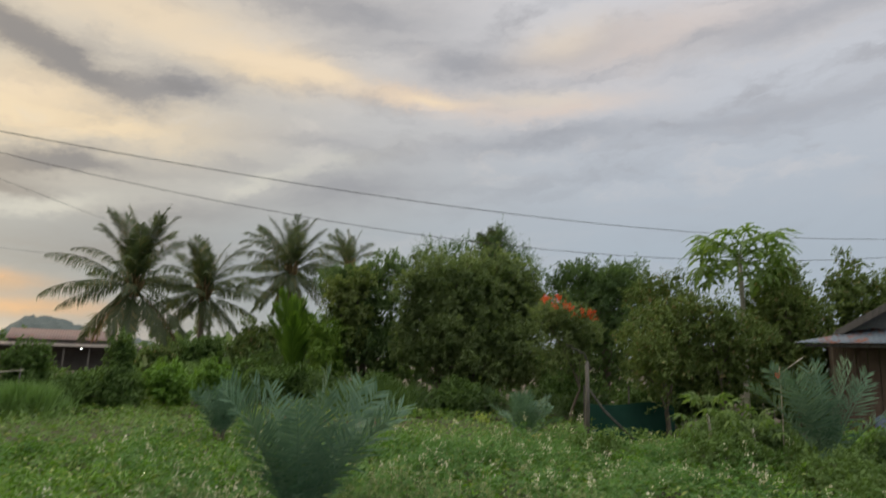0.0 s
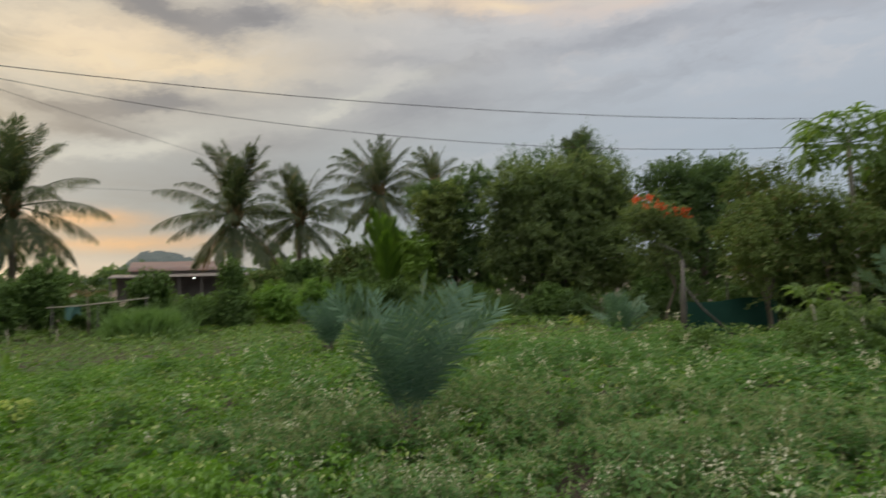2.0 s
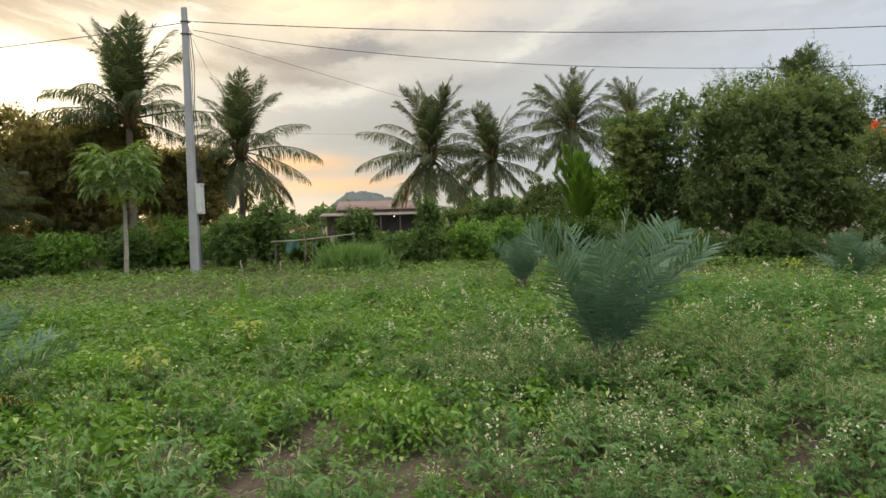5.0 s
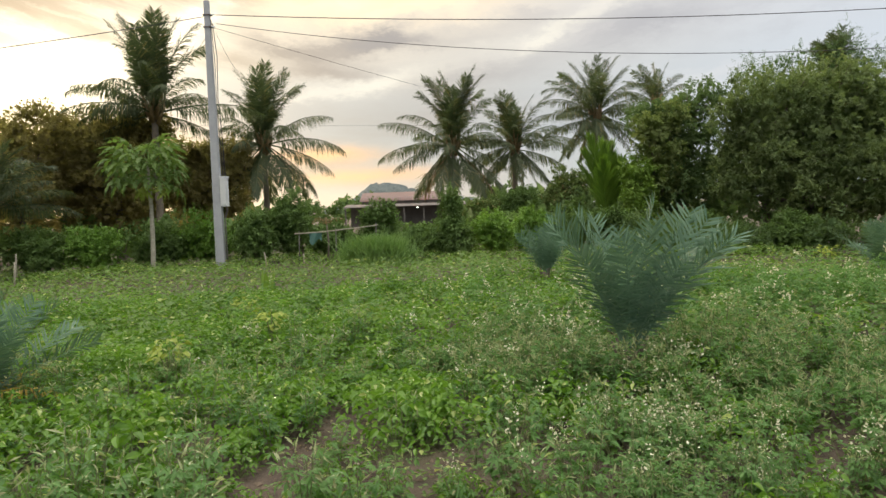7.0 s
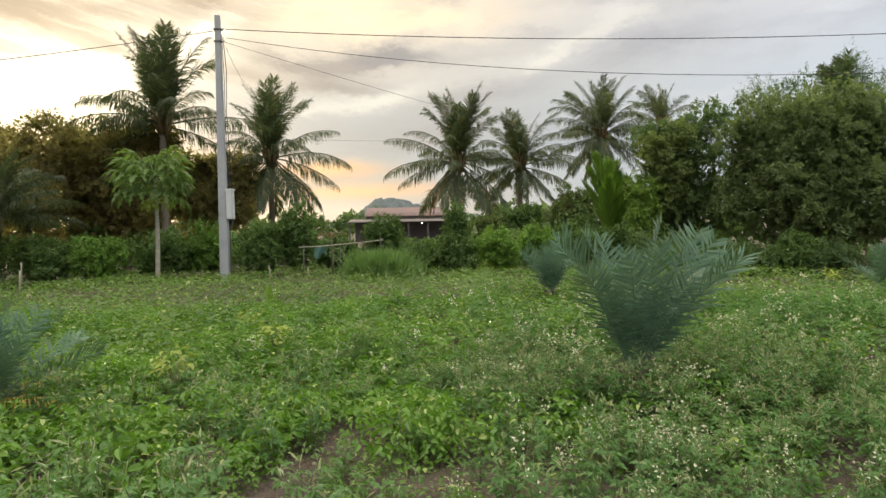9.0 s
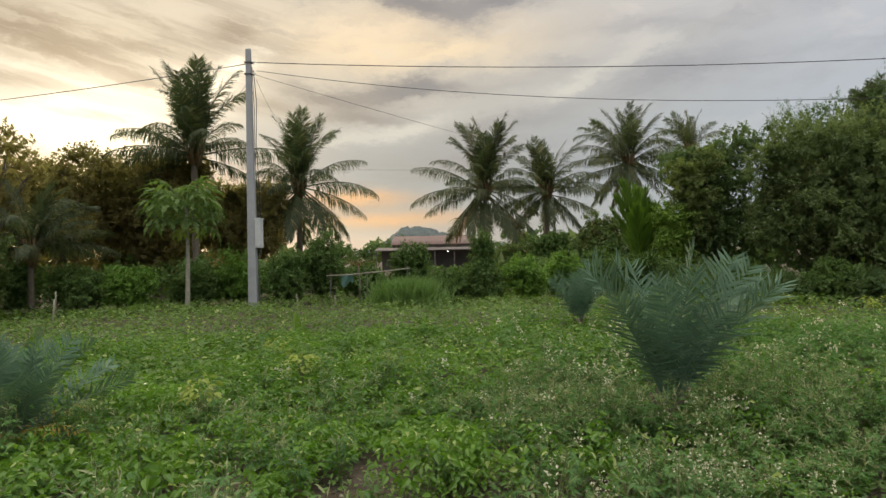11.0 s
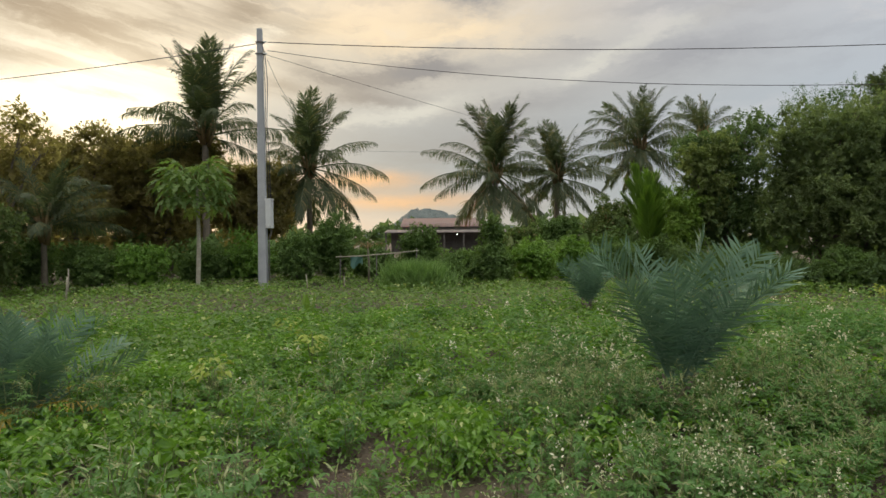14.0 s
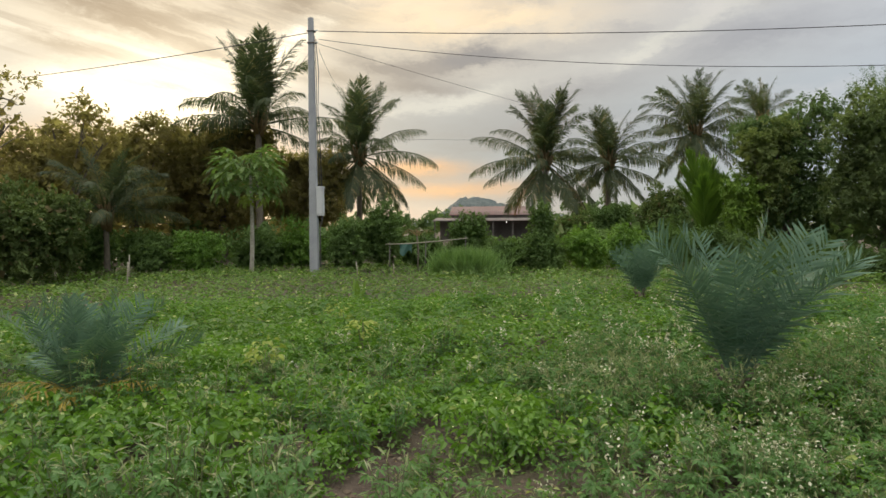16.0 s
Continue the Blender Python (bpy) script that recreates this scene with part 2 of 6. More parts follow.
def leaf_material(name, dark, light, odd=None, odd_share=0.0, rough=0.5, through_light=0.35, patch=0.5, gloss=0.35, single=0.55):
    """Leaves that differ one by one and patch by patch, with some light through the blade."""
    m, t, p, o = material(name)
    island = nd(t, "ShaderNodeNewGeometry").outputs["Random Per Island"]
    where = nd(t, "ShaderNodeTexCoord").outputs["Object"]
    own = nd(t, "ShaderNodeObjectInfo").outputs["Random"]
    big = noise_tex(t, where, patch, 3.0, 0.6)
    f = mth(t, "ADD", mth(t, "MULTIPLY", island, single), mth(t, "MULTIPLY", ramp(t, big, 0.3, 0.7), 0.9 - single))
    f = mth(t, "ADD", f, mth(t, "MULTIPLY", own, 0.12))
    c = mixc(t, f, dark, light)
    if odd:
        c = mixc(t, mth(t, "GREATER_THAN", mth(t, "FRACT", mth(t, "MULTIPLY", island, 37.0)), 1.0 - odd_share), c, odd)
    fine = noise_tex(t, where, 60.0, 2.0)
    c = mixc(t, 0.35, c, mixc(t, fine, (0.55, 0.55, 0.55), (1.0, 1.0, 1.0)), "MULTIPLY")
    plug(t, p.inputs["Base Color"], c)
    p.inputs["Roughness"].default_value = rough
    p.inputs["Specular IOR Level"].default_value = gloss
    tr = nd(t, "ShaderNodeBsdfTranslucent")
    plug(t, tr.inputs[0], mixc(t, 1.0, c, (1.2, 1.25, 0.7), "MULTIPLY"))
    mix = nd(t, "ShaderNodeMixShader")
    mix.inputs[0].default_value = through_light
    t.links.new(p.outputs[0], mix.inputs[1])
    t.links.new(tr.outputs[0], mix.inputs[2])
    t.links.new(mix.outputs[0], o.inputs[0])
    return m


def rough_material(name, dark, light, scale=3.0, grain=40.0, rough=0.85, bump=0.4, stretch=(1.0, 1.0, 1.0), stain=None, stain_share=0.55, metal=0.0, depth=0.02):
    """Wood, bark, soil, concrete, tin: two scales of tone, fine relief and stains."""
    m, t, p, o = material(name)
    mp = nd(t, "ShaderNodeMapping")
    t.links.new(nd(t, "ShaderNodeTexCoord").outputs["Object"], mp.inputs[0])
    mp.inputs["Scale"].default_value = stretch
    where = mp.outputs[0]
    big, small = noise_tex(t, where, scale, 4.0, 0.6, 0.3), noise_tex(t, where, grain, 5.0, 0.65)
    f = mth(t, "ADD", mth(t, "MULTIPLY", ramp(t, big, 0.3, 0.7), 0.5), mth(t, "MULTIPLY", ramp(t, small, 0.3, 0.7), 0.5))
    c = mixc(t, f, dark, light)
    if stain:
        spots = noise_tex(t, where, scale * 1.7, 6.0, 0.7, 0.6)
        c = mixc(t, ramp(t, spots, stain_share, stain_share + 0.09), c, stain)
    plug(t, p.inputs["Base Color"], c)
    p.inputs["Roughness"].default_value, p.inputs["Metallic"].default_value = rough, metal
    b = nd(t, "ShaderNodeBump")
    b.inputs["Strength"].default_value, b.inputs["Distance"].default_value = bump, depth
    t.links.new(small, b.inputs["Height"])
    t.links.new(b.outputs[0], p.inputs["Normal"])
    return m


M = {
    # the few pale bean leaves paint in bright glints
    "bean": leaf_material("bean_leaf", (0.058, 0.145, 0.016), (0.205, 0.37, 0.052), (0.46, 0.54, 0.2), 0.05, rough=0.22, gloss=0.5, patch=1.3, single=0.42, through_light=0.44),
    "weed": leaf_material("weed_leaf", (0.06, 0.155, 0.036), (0.176, 0.32, 0.092), (0.30, 0.31, 0.16), 0.04, rough=0.4, gloss=0.4, patch=1.1, single=0.42, through_light=0.42),
    "low": leaf_material("low_plant_leaf", (0.064, 0.14, 0.022), (0.182, 0.30, 0.056), (0.38, 0.44, 0.15), 0.05, rough=0.3, gloss=0.5, patch=0.9, single=0.42, through_light=0.42),
    "flower": leaf_material("white_flower", (0.52, 0.49, 0.38), (0.80, 0.77, 0.64), rough=0.7, patch=2.0, through_light=0.25),
    "pod": leaf_material("weed_pod", (0.24, 0.29, 0.14), (0.43, 0.45, 0.27), rough=0.7),
    "stem": rough_material("plant_stem", (0.09, 0.12, 0.04), (0.18, 0.19, 0.08), rough=0.7),
    "yellow": leaf_material("yellowed_leaf", (0.24, 0.31, 0.05), (0.42, 0.48, 0.11)),
    "tree": leaf_material("tree_leaf", (0.098, 0.142, 0.066), (0.225, 0.28, 0.132), patch=1.0, through_light=0.5, gloss=0.1, rough=0.7, single=0.3),
    "feathery": leaf_material("feathery_leaf", (0.075, 0.13, 0.065), (0.15, 0.22, 0.11), patch=1.0, through_light=0.45, gloss=0.1, rough=0.7, single=0.4),
    "light_olive": leaf_material("light_olive_leaf", (0.12, 0.165, 0.06), (0.245, 0.295, 0.12), patch=1.2, through_light=0.48, gloss=0.15, rough=0.6, single=0.4),
    "tree_dark": leaf_material("dark_tree_leaf", (0.075, 0.125, 0.058), (0.165, 0.235, 0.105), through_light=0.48, patch=1.0, gloss=0.1, rough=0.7, single=0.3),
    "olive": leaf_material("olive_tree_leaf", (0.082, 0.125, 0.042), (0.19, 0.245, 0.088), (0.24, 0.20, 0.10), 0.05, patch=1.0, gloss=0.12, rough=0.65, single=0.4),
    # leaf colour browned and lightened to carry the low sun's glare
    "glare_tree": leaf_material("glare_browned_tree_leaf", (0.19, 0.17, 0.085), (0.32, 0.28, 0.14), patch=0.7, through_light=0.74, gloss=0.1, single=0.35),
    "hedge": leaf_material("hedge_leaf", (0.072, 0.125, 0.038), (0.155, 0.24, 0.075), patch=0.8, gloss=0.18, rough=0.6),
    "mound": leaf_material("vine_leaf", (0.085, 0.17, 0.025), (0.20, 0.35, 0.06), patch=0.9),
    "light_bush": leaf_material("light_bush_leaf", (0.12, 0.215, 0.032), (0.25, 0.375, 0.07), patch=1.4),
    "papaya": leaf_material("papaya_leaf", (0.105, 0.175, 0.05), (0.20, 0.29, 0.09), patch=1.2, through_light=0.5),
    "coco": leaf_material("coconut_frond", (0.058, 0.084, 0.046), (0.125, 0.155, 0.082), (0.22, 0.185, 0.09), 0.07, through_light=0.52),
    "coco_young": leaf_material("young_coconut_frond", (0.10, 0.195, 0.026), (0.20, 0.33, 0.05)),
    "coco_dead": leaf_material("dead_frond", (0.16, 0.11, 0.05), (0.28, 0.20, 0.10)),
    "date": leaf_material("date_frond", (0.088, 0.17, 0.118), (0.192, 0.29, 0.208), rough=0.5, gloss=0.22, through_light=0.2),
    "date_dead": leaf_material("dry_date_frond", (0.34, 0.24, 0.04), (0.52, 0.40, 0.09)),
    "grass": leaf_material("grass_blade", (0.12, 0.22, 0.06), (0.24, 0.37, 0.13)),
    "red": leaf_material("red_blossom", (0.55, 0.05, 0.02), (0.80, 0.15, 0.05)),
    "bark": rough_material("bark", (0.08, 0.065, 0.05), (0.20, 0.17, 0.13), 4.0, 30.0, stretch=(1, 1, 0.35), bump=0.7),
    "pale_bark": rough_material("pale_bark", (0.27, 0.25, 0.20), (0.46, 0.43, 0.36), 5.0, 30.0, stretch=(1, 1, 2.5), bump=0.5),
    "concrete": rough_material("weathered_concrete", (0.27, 0.28, 0.31), (0.42, 0.43, 0.46), 1.3, 50.0, bump=0.3, stain=(0.22, 0.22, 0.22), stain_share=0.62),
    "box": rough_material("grey_box_paint", (0.50, 0.51, 0.53), (0.62, 0.63, 0.64), 4.0, 60.0, rough=0.5, bump=0.1, stain=(0.38, 0.36, 0.33), stain_share=0.66),
    "wire": rough_material("wire_sheath", (0.02, 0.02, 0.022), (0.05, 0.05, 0.055), rough=0.6),
    "iron": rough_material("dull_iron", (0.10, 0.10, 0.10), (0.20, 0.19, 0.18), 8.0, 60.0, rough=0.6, metal=0.6, stain=(0.18, 0.08, 0.04)),
    "wood": rough_material("grey_wood", (0.065, 0.06, 0.055), (0.16, 0.145, 0.135), 3.0, 30.0, stretch=(4, 4, 0.5), bump=0.7),
    "bamboo": rough_material("old_bamboo", (0.19, 0.17, 0.125), (0.36, 0.33, 0.26), 3.0, 25.0, rough=0.6),
    "plank": rough_material("brown_wall_boards", (0.085, 0.055, 0.04), (0.17, 0.115, 0.085), 1.6, 22.0, stretch=(5, 5, 0.6), bump=0.5, stain=(0.22, 0.16, 0.12), stain_share=0.66),
    "tin": rough_material("rusted_tin", (0.065, 0.085, 0.12), (0.125, 0.155, 0.20), 1.6, 40.0, rough=0.7, metal=0.0, stretch=(1, 0.35, 1), bump=0.2, stain=(0.165, 0.05, 0.025), stain_share=0.47),
    "roof_dark": rough_material("dark_roof_sheet", (0.10, 0.11, 0.12), (0.20, 0.21, 0.22), 1.5, 30.0, rough=0.7),
    "roof_red": rough_material("faded_red_roof", (0.125, 0.07, 0.067), (0.20, 0.135, 0.125), 0.8, 12.0, rough=0.6, stain=(0.24, 0.09, 0.07), stain_share=0.56),
    "roof_grey": rough_material("grey_roof_sheet", (0.10, 0.085, 0.08), (0.165, 0.135, 0.128), 0.8, 12.0, rough=0.6, stain=(0.30, 0.20, 0.17)),
    "hut_wall": rough_material("far_house_wall", (0.07, 0.062, 0.056), (0.15, 0.135, 0.12), 1.0, 14.0),
    # the hill's green carries the blue-grey of distance haze in its colour
    "hill": rough_material("hazed_wooded_hill", (0.085, 0.105, 0.11), (0.155, 0.18, 0.18), 0.03, 0.25, rough=1.0, bump=1.0, depth=4.0),
    "net": leaf_material("green_shade_net", (0.012, 0.06, 0.045), (0.022, 0.085, 0.065), rough=0.8, patch=3.0),
    "blue": rough_material("faded_blue_plastic", (0.03, 0.055, 0.11), (0.06, 0.10, 0.18), 3.0, 30.0, rough=0.55, bump=0.1),
    "teal": rough_material("teal_plastic_sheet", (0.03, 0.09, 0.075), (0.06, 0.14, 0.12), 3.0, 20.0, rough=0.6),
    "cloth": rough_material("red_cloth", (0.45, 0.03, 0.025), (0.65, 0.07, 0.05), 8.0, 60.0, rough=0.9),
    "clod": rough_material("soil_clod", (0.085, 0.06, 0.045), (0.19, 0.14, 0.105), 9.0, 60.0, rough=0.95),
    "litter": leaf_material("dry_litter", (0.20, 0.14, 0.08), (0.42, 0.34, 0.22)),
    "stone": rough_material("field_stone", (0.26, 0.21, 0.16), (0.42, 0.36, 0.28), 8.0, 60.0),
}
soil, t, p, o = material("brown_field_soil")
where = nd(t, "ShaderNodeTexCoord").outputs["Object"]
clod, grit, wide = noise_tex(t, where, 5.0, 6.0, 0.65), noise_tex(t, where, 45.0, 4.0, 0.7), noise_tex(t, where, 0.4, 3.0)
c = mixc(t, ramp(t, clod, 0.3, 0.7), (0.052, 0.037, 0.029), (0.12, 0.086, 0.067))
c = mixc(t, ramp(t, grit, 0.58, 0.72, 0.0, 0.6), c, (0.22, 0.17, 0.135))
c = mixc(t, ramp(t, wide, 0.45, 0.65, 0.0, 0.35), c, (0.085, 0.095, 0.035))
plug(t, p.inputs["Base Color"], c)
p.inputs["Roughness"].default_value = 0.95
b = nd(t, "ShaderNodeBump")
b.inputs["Strength"].default_value, b.inputs["Distance"].default_value = 1.0, 0.06
plug(t, b.inputs["Height"], mth(t, "ADD", clod, mth(t, "MULTIPLY", grit, 0.35)))
t.links.new(b.outputs[0], p.inputs["Normal"])
M["soil"] = soil
bulb, t, p, o = material("lamp_glow")
p.inputs["Emission Color"].default_value, p.inputs["Emission Strength"].default_value = (1.0, 0.97, 0.9, 1.0), 12.0
M["bulb"] = bulb


# ---- mesh helpers ----
def data(name, verts, polys, mat, smooth=False):
    """A mesh from arrays; polys is a list of index arrays, each of one polygon size."""
    verts = np.asarray(verts, np.float32)
    polys = [np.asarray(f, np.int32) for f in polys if len(f)]
    me = bpy.data.meshes.new(name)
    me.vertices.add(len(verts))
    me.vertices.foreach_set("co", verts.ravel())
    sizes = np.concatenate([np.full(len(f), f.shape[1], np.int32) for f in polys])
    loops = np.concatenate([f.ravel() for f in polys])
    me.loops.add(len(loops))
    me.loops.foreach_set("vertex_index", loops)
    me.polygons.add(len(sizes))
    me.polygons.foreach_set("loop_start", np.concatenate([[0], np.cumsum(sizes)[:-1]]).astype(np.int32))
    me.polygons.foreach_set("use_smooth", np.full(len(sizes), smooth))
    me.update(calc_edges=True)
    me.validate()
    me.materials.append(M[mat])
    return me


def part(name, me, parent, label="", m=None):
    ob = new(name, me)
    ob.parent = parent
    if m is not None:
        ob.matrix_basis = m
    return tagged(ob, label)


def thing(name, x, y, label, category, group="", turn=0.0, z=0.0, size=1.0):
    ob = new(name)
    ob.matrix_basis = pose(x, y, z, 0, 0, turn) @ Matrix.Scale(size, 4)
    ob.empty_display_size = 0.2
    return tagged(ob, label, category, group)


class Bits:
    """Collects pieces of one mesh."""

    def __init__(self):
        self.v, self.q, self.t, self.n = [], [], [], 0

    def add(self, verts, quads=(), tris=()):
        verts = np.asarray(verts, float).reshape(-1, 3)
        self.v.append(verts)
        if len(quads):
            self.q.append(np.asarray(quads) + self.n)
        if len(tris):
            self.t.append(np.asarray(tris) + self.n)
        self.n += len(verts)
        return self

    def tube(self, pts, radii, sides=6, cap=True):
        pts, radii = np.asarray(pts, float), np.asarray(radii, float)
        tan = np.gradient(pts, axis=0)
        tan /= np.linalg.norm(tan, axis=1, keepdims=True) + 1e-9
        side = np.cross(tan, (0.31, 0.17, 0.93) if abs(tan[0][2]) < 0.8 else (0.93, 0.2, 0.1))
        side /= np.linalg.norm(side, axis=1, keepdims=True)
        up = np.cross(side, tan)
        a = np.linspace(0, 2 * np.pi, sides, endpoint=False)
        ring = pts[:, None] + radii[:, None, None] * (np.cos(a)[None, :, None] * side[:, None] + np.sin(a)[None, :, None] * up[:, None])
        i, j = np.meshgrid(np.arange(len(pts) - 1), np.arange(sides), indexing="ij")
        i, j, k = i.ravel(), j.ravel(), (j.ravel() + 1) % sides
        quads = np.stack([i * sides + j, i * sides + k, (i + 1) * sides + k, (i + 1) * sides + j], 1)
        verts = ring.reshape(-1, 3)
        tris = ()
        if cap:
            n = len(verts)
            verts = np.vstack([verts, pts[0], pts[-1]])
            jj = np.arange(sides)
            kk = (jj + 1) % sides
            last = (len(pts) - 1) * sides
            tris = np.vstack([np.stack([kk, jj, np.full(sides, n)], 1), np.stack([last + jj, last + kk, np.full(sides, n + 1)], 1)])
        return self.add(verts, quads, tris)

    def box(self, lo, hi, m=None):
        lo, hi = np.array(lo, float), np.array(hi, float)
        v = np.array([[(lo, hi)[a][0], (lo, hi)[b][1], (lo, hi)[c][2]] for a in (0, 1) for b in (0, 1) for c in (0, 1)])
        if m is not None:
            v = np.array([m @ Vector(p) for p in v])
        return self.add(v, [(0, 1, 3, 2), (4, 6, 7, 5), (0, 4, 5, 1), (2, 3, 7, 6), (0, 2, 6, 4), (1, 5, 7, 3)])

    def mesh(self, name, mat, smooth=False):
        polys = [np.vstack(f) for f in (self.q, self.t) if f]
        return data(name, np.vstack(self.v), polys, mat, smooth)


def unit(v):
    return v / (np.linalg.norm(v, axis=-1, keepdims=True) + 1e-9)


def blade(parts=2, wide=0.3, fold=0.1, droop=0.15):
    """A leaf 1 long along y, folded along its midrib and bowed down."""
    s = np.linspace(0, 1, parts + 1)
    w = wide * np.sin(np.pi * np.clip(s, 0, 1) ** 0.75) ** 0.8
    v, q, t = [(0, 0, 0)], [], []
    for k in range(1, parts):
        z = -droop * s[k] ** 2
        v += [(-w[k], s[k], z + fold * w[k] / wide * wide), (0, s[k], z), (w[k], s[k], z + fold * w[k])]
    v.append((0, 1, -droop))
    n = len(v) - 1
    t += [(0, 2, 1), (0, 3, 2)]
    for k in range(parts - 2):
        a = 1 + 3 * k
        q += [(a, a + 1, a + 4, a + 3), (a + 1, a + 2, a + 5, a + 4)]
    a = 1 + 3 * (parts - 2)
    t += [(a, a + 1, n), (a + 1, a + 2, n)]
    return np.array(v, float), np.array(q, int).reshape(-1, 4), np.array(t, int)


LEAF2 = (np.array([(0, 0, 0), (-0.28, 0.45, 0.07), (0, 1, -0.1), (0.28, 0.45, 0.07)], float), np.zeros((0, 4), int), np.array([(0, 2, 1), (0, 3, 2)]))
LEAF8 = blade(4, 0.27, 0.5, 0.34)
SLIM = blade(2, 0.15, 0.2, 0.25)
SLIM4 = blade(2, 0.19, 0.25, 0.3)
SLIM2 = (np.array([(0, 0, 0), (-0.17, 0.4, 0.05), (0, 1, -0.12), (0.17, 0.4, 0.05)], float), np.zeros((0, 4), int), np.array([(0, 2, 1), (0, 3, 2)]))


def spread(leaf, pos, along, normal, size, wide=1.0):
    """Many copies of a leaf in one set of arrays: place, direction, upper side and length of each."""
    v, q, t = leaf
    along = unit(along)
    x = unit(np.cross(along, normal))
    z = np.cross(x, along)
    size = np.broadcast_to(np.asarray(size, float), (len(pos),))[:, None, None]
    loc = v[None] * (wide, 1, 1) * size
    out = pos[:, None] + loc[..., :1] * x[:, None] + loc[..., 1:2] * along[:, None] + loc[..., 2:] * z[:, None]
    base = (np.arange(len(pos)) * len(v))[:, None, None]
    return out.reshape(-1, 3), (q[None] + base).reshape(-1, 4), (t[None] + base).reshape(-1, 3)


def leaves(name, sets, mat):
    b = Bits()
    for s in sets:
        b.add(*s)
    return b.mesh(name, mat)


def tilt(rng, n, lean):
    """Upper sides of leaves: up, leaning every way."""
    return unit(np.c_[rng.normal(0, lean, (n, 2)), np.ones(n)])


# ---- the ground ----
def lay(x, y):
    """Height of the field's soil."""
    return 0.05 * np.sin(x * 0.55 + 1.0) * np.cos(y * 0.45) + 0.02 * np.sin(x * 2.3) * np.sin(y * 1.9 + 0.4)


gx = np.concatenate([[-2500, -900, -300, -120, -60], np.linspace(-32, 32, 129), [60, 120, 300, 900, 2500]])
gy = np.concatenate([[-2500, -900, -300, -100, -40, -15], np.linspace(-5, 40, 91), [60, 120, 300, 900, 2500]])
X, Y = np.meshgrid(gx, gy)
Z = np.where((abs(X) < 33) & (Y > -6) & (Y < 41), lay(X, Y), 0.0)
nx = len(gx)
i, j = np.meshgrid(np.arange(len(gy) - 1), np.arange(nx - 1), indexing="ij")
a = (i * nx + j).ravel()
ground = new("ground", data("ground", np.stack([X, Y, Z], -1).reshape(-1, 3), [np.stack([a, a + 1, a + nx + 1, a + nx], 1)], "soil", True))
tagged(ground, "brown bare soil of a weedy farm field", "ground", kind="structure")

# Far wooded hill behind the house
rng = np.random.default_rng(3)
hx, hy = np.linspace(-130, 60, 96), np.linspace(480, 620, 24)
X, Y = np.meshgrid(hx, hy)
ridge = np.interp(X, [-95, -80, -66, -61, -54, -46, -34, -25, -8, 19, 55], [0, 7, 14, 20, 23.6, 24.2, 22.5, 19, 14.5, 10, 0]) + 0.7 * np.sin(X * 0.55) + 0.5 * np.sin(X * 1.3)
Z = ridge * np.sin(np.pi * np.clip((Y - 480) / 140, 0, 1)) ** 0.6 + rng.normal(0, 0.7, X.shape) * (ridge > 2) - 1.0
i, j = np.meshgrid(np.arange(23), np.arange(95), indexing="ij")
a = (i * 96 + j).ravel()
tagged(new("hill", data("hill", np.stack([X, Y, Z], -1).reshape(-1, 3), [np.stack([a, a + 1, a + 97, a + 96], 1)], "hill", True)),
       "wooded hill tinted haze blue-grey far off on the horizon", "hill", kind="structure")


# ---- trees and bushes ----
def limb(b, start, end, r0, r1, rng, sag=0.15, n=5, sides=5):
    s = np.linspace(0, 1, n)[:, None]
    start, end = np.array(start, float), np.array(end, float)
    pts = start + (end - start) * s
    pts += rng.normal(0, 0.04, pts.shape) * np.linalg.norm(end - start) * (s * (1 - s)) * 4 * 0.5
    pts[:, 2] += sag * np.linalg.norm(end - start) * (s * (1 - s))[:, 0]
    b.tube(pts, np.linspace(r0, r1, n), sides, cap=False)


def crown_leaves(blobs, clumps, per, size, rng, leaf, spray=0.26, droop=0.35, inner=0.35):
    """Leafy sprigs over the uneven skin of some rounded masses, with fewer inside."""
    area = np.array([bb[3] * bb[4] + bb[4] * bb[5] + bb[3] * bb[5] for bb in blobs])
    which = rng.choice(len(blobs), clumps, p=area / area.sum())
    blob = np.array(blobs, float)[which]
    d = unit(rng.normal(size=(clumps, 3)))
    d[:, 2] = np.where(d[:, 2] < -0.5, -d[:, 2] * 0.6, d[:, 2])
    rad = np.where(rng.random(clumps) < inner, rng.uniform(0.35, 0.8, clumps), rng.normal(0.95, 0.06, clumps))
    centre = blob[:, :3] + d * blob[:, 3:] * rad[:, None]
    axis = unit(d * 0.9 + rng.normal(size=(clumps, 3)) * 0.55 + np.array((0, 0, 0.3)))
    long = spray * rng.uniform(1.0, 2.2, clumps)
    far = rng.random(clumps) < 0.04
    long[far] *= 1.9
    n = clumps * per
    ax = np.repeat(axis, per, 0)
    s = rng.random(n) ** 0.8
    pos = np.repeat(centre, per, 0) + ax * ((s - 0.45) * np.repeat(long, per))[:, None] + rng.normal(size=(n, 3)) * spray * 0.2 * (1.15 - 0.7 * s)[:, None]
    along = unit(ax * 0.55 + rng.normal(size=(n, 3)) * 0.75 - np.array((0, 0, droop * 0.8)))
    normal = unit(np.repeat(d, per, 0) * 0.45 + rng.normal(size=(n, 3)) * 0.3 + np.array((0, 0, 0.9)))
    keep = pos[:, 2] > 0.03
    return spread(leaf, pos[keep], along[keep], normal[keep], size * rng.uniform(0.6, 1.3, keep.sum()))


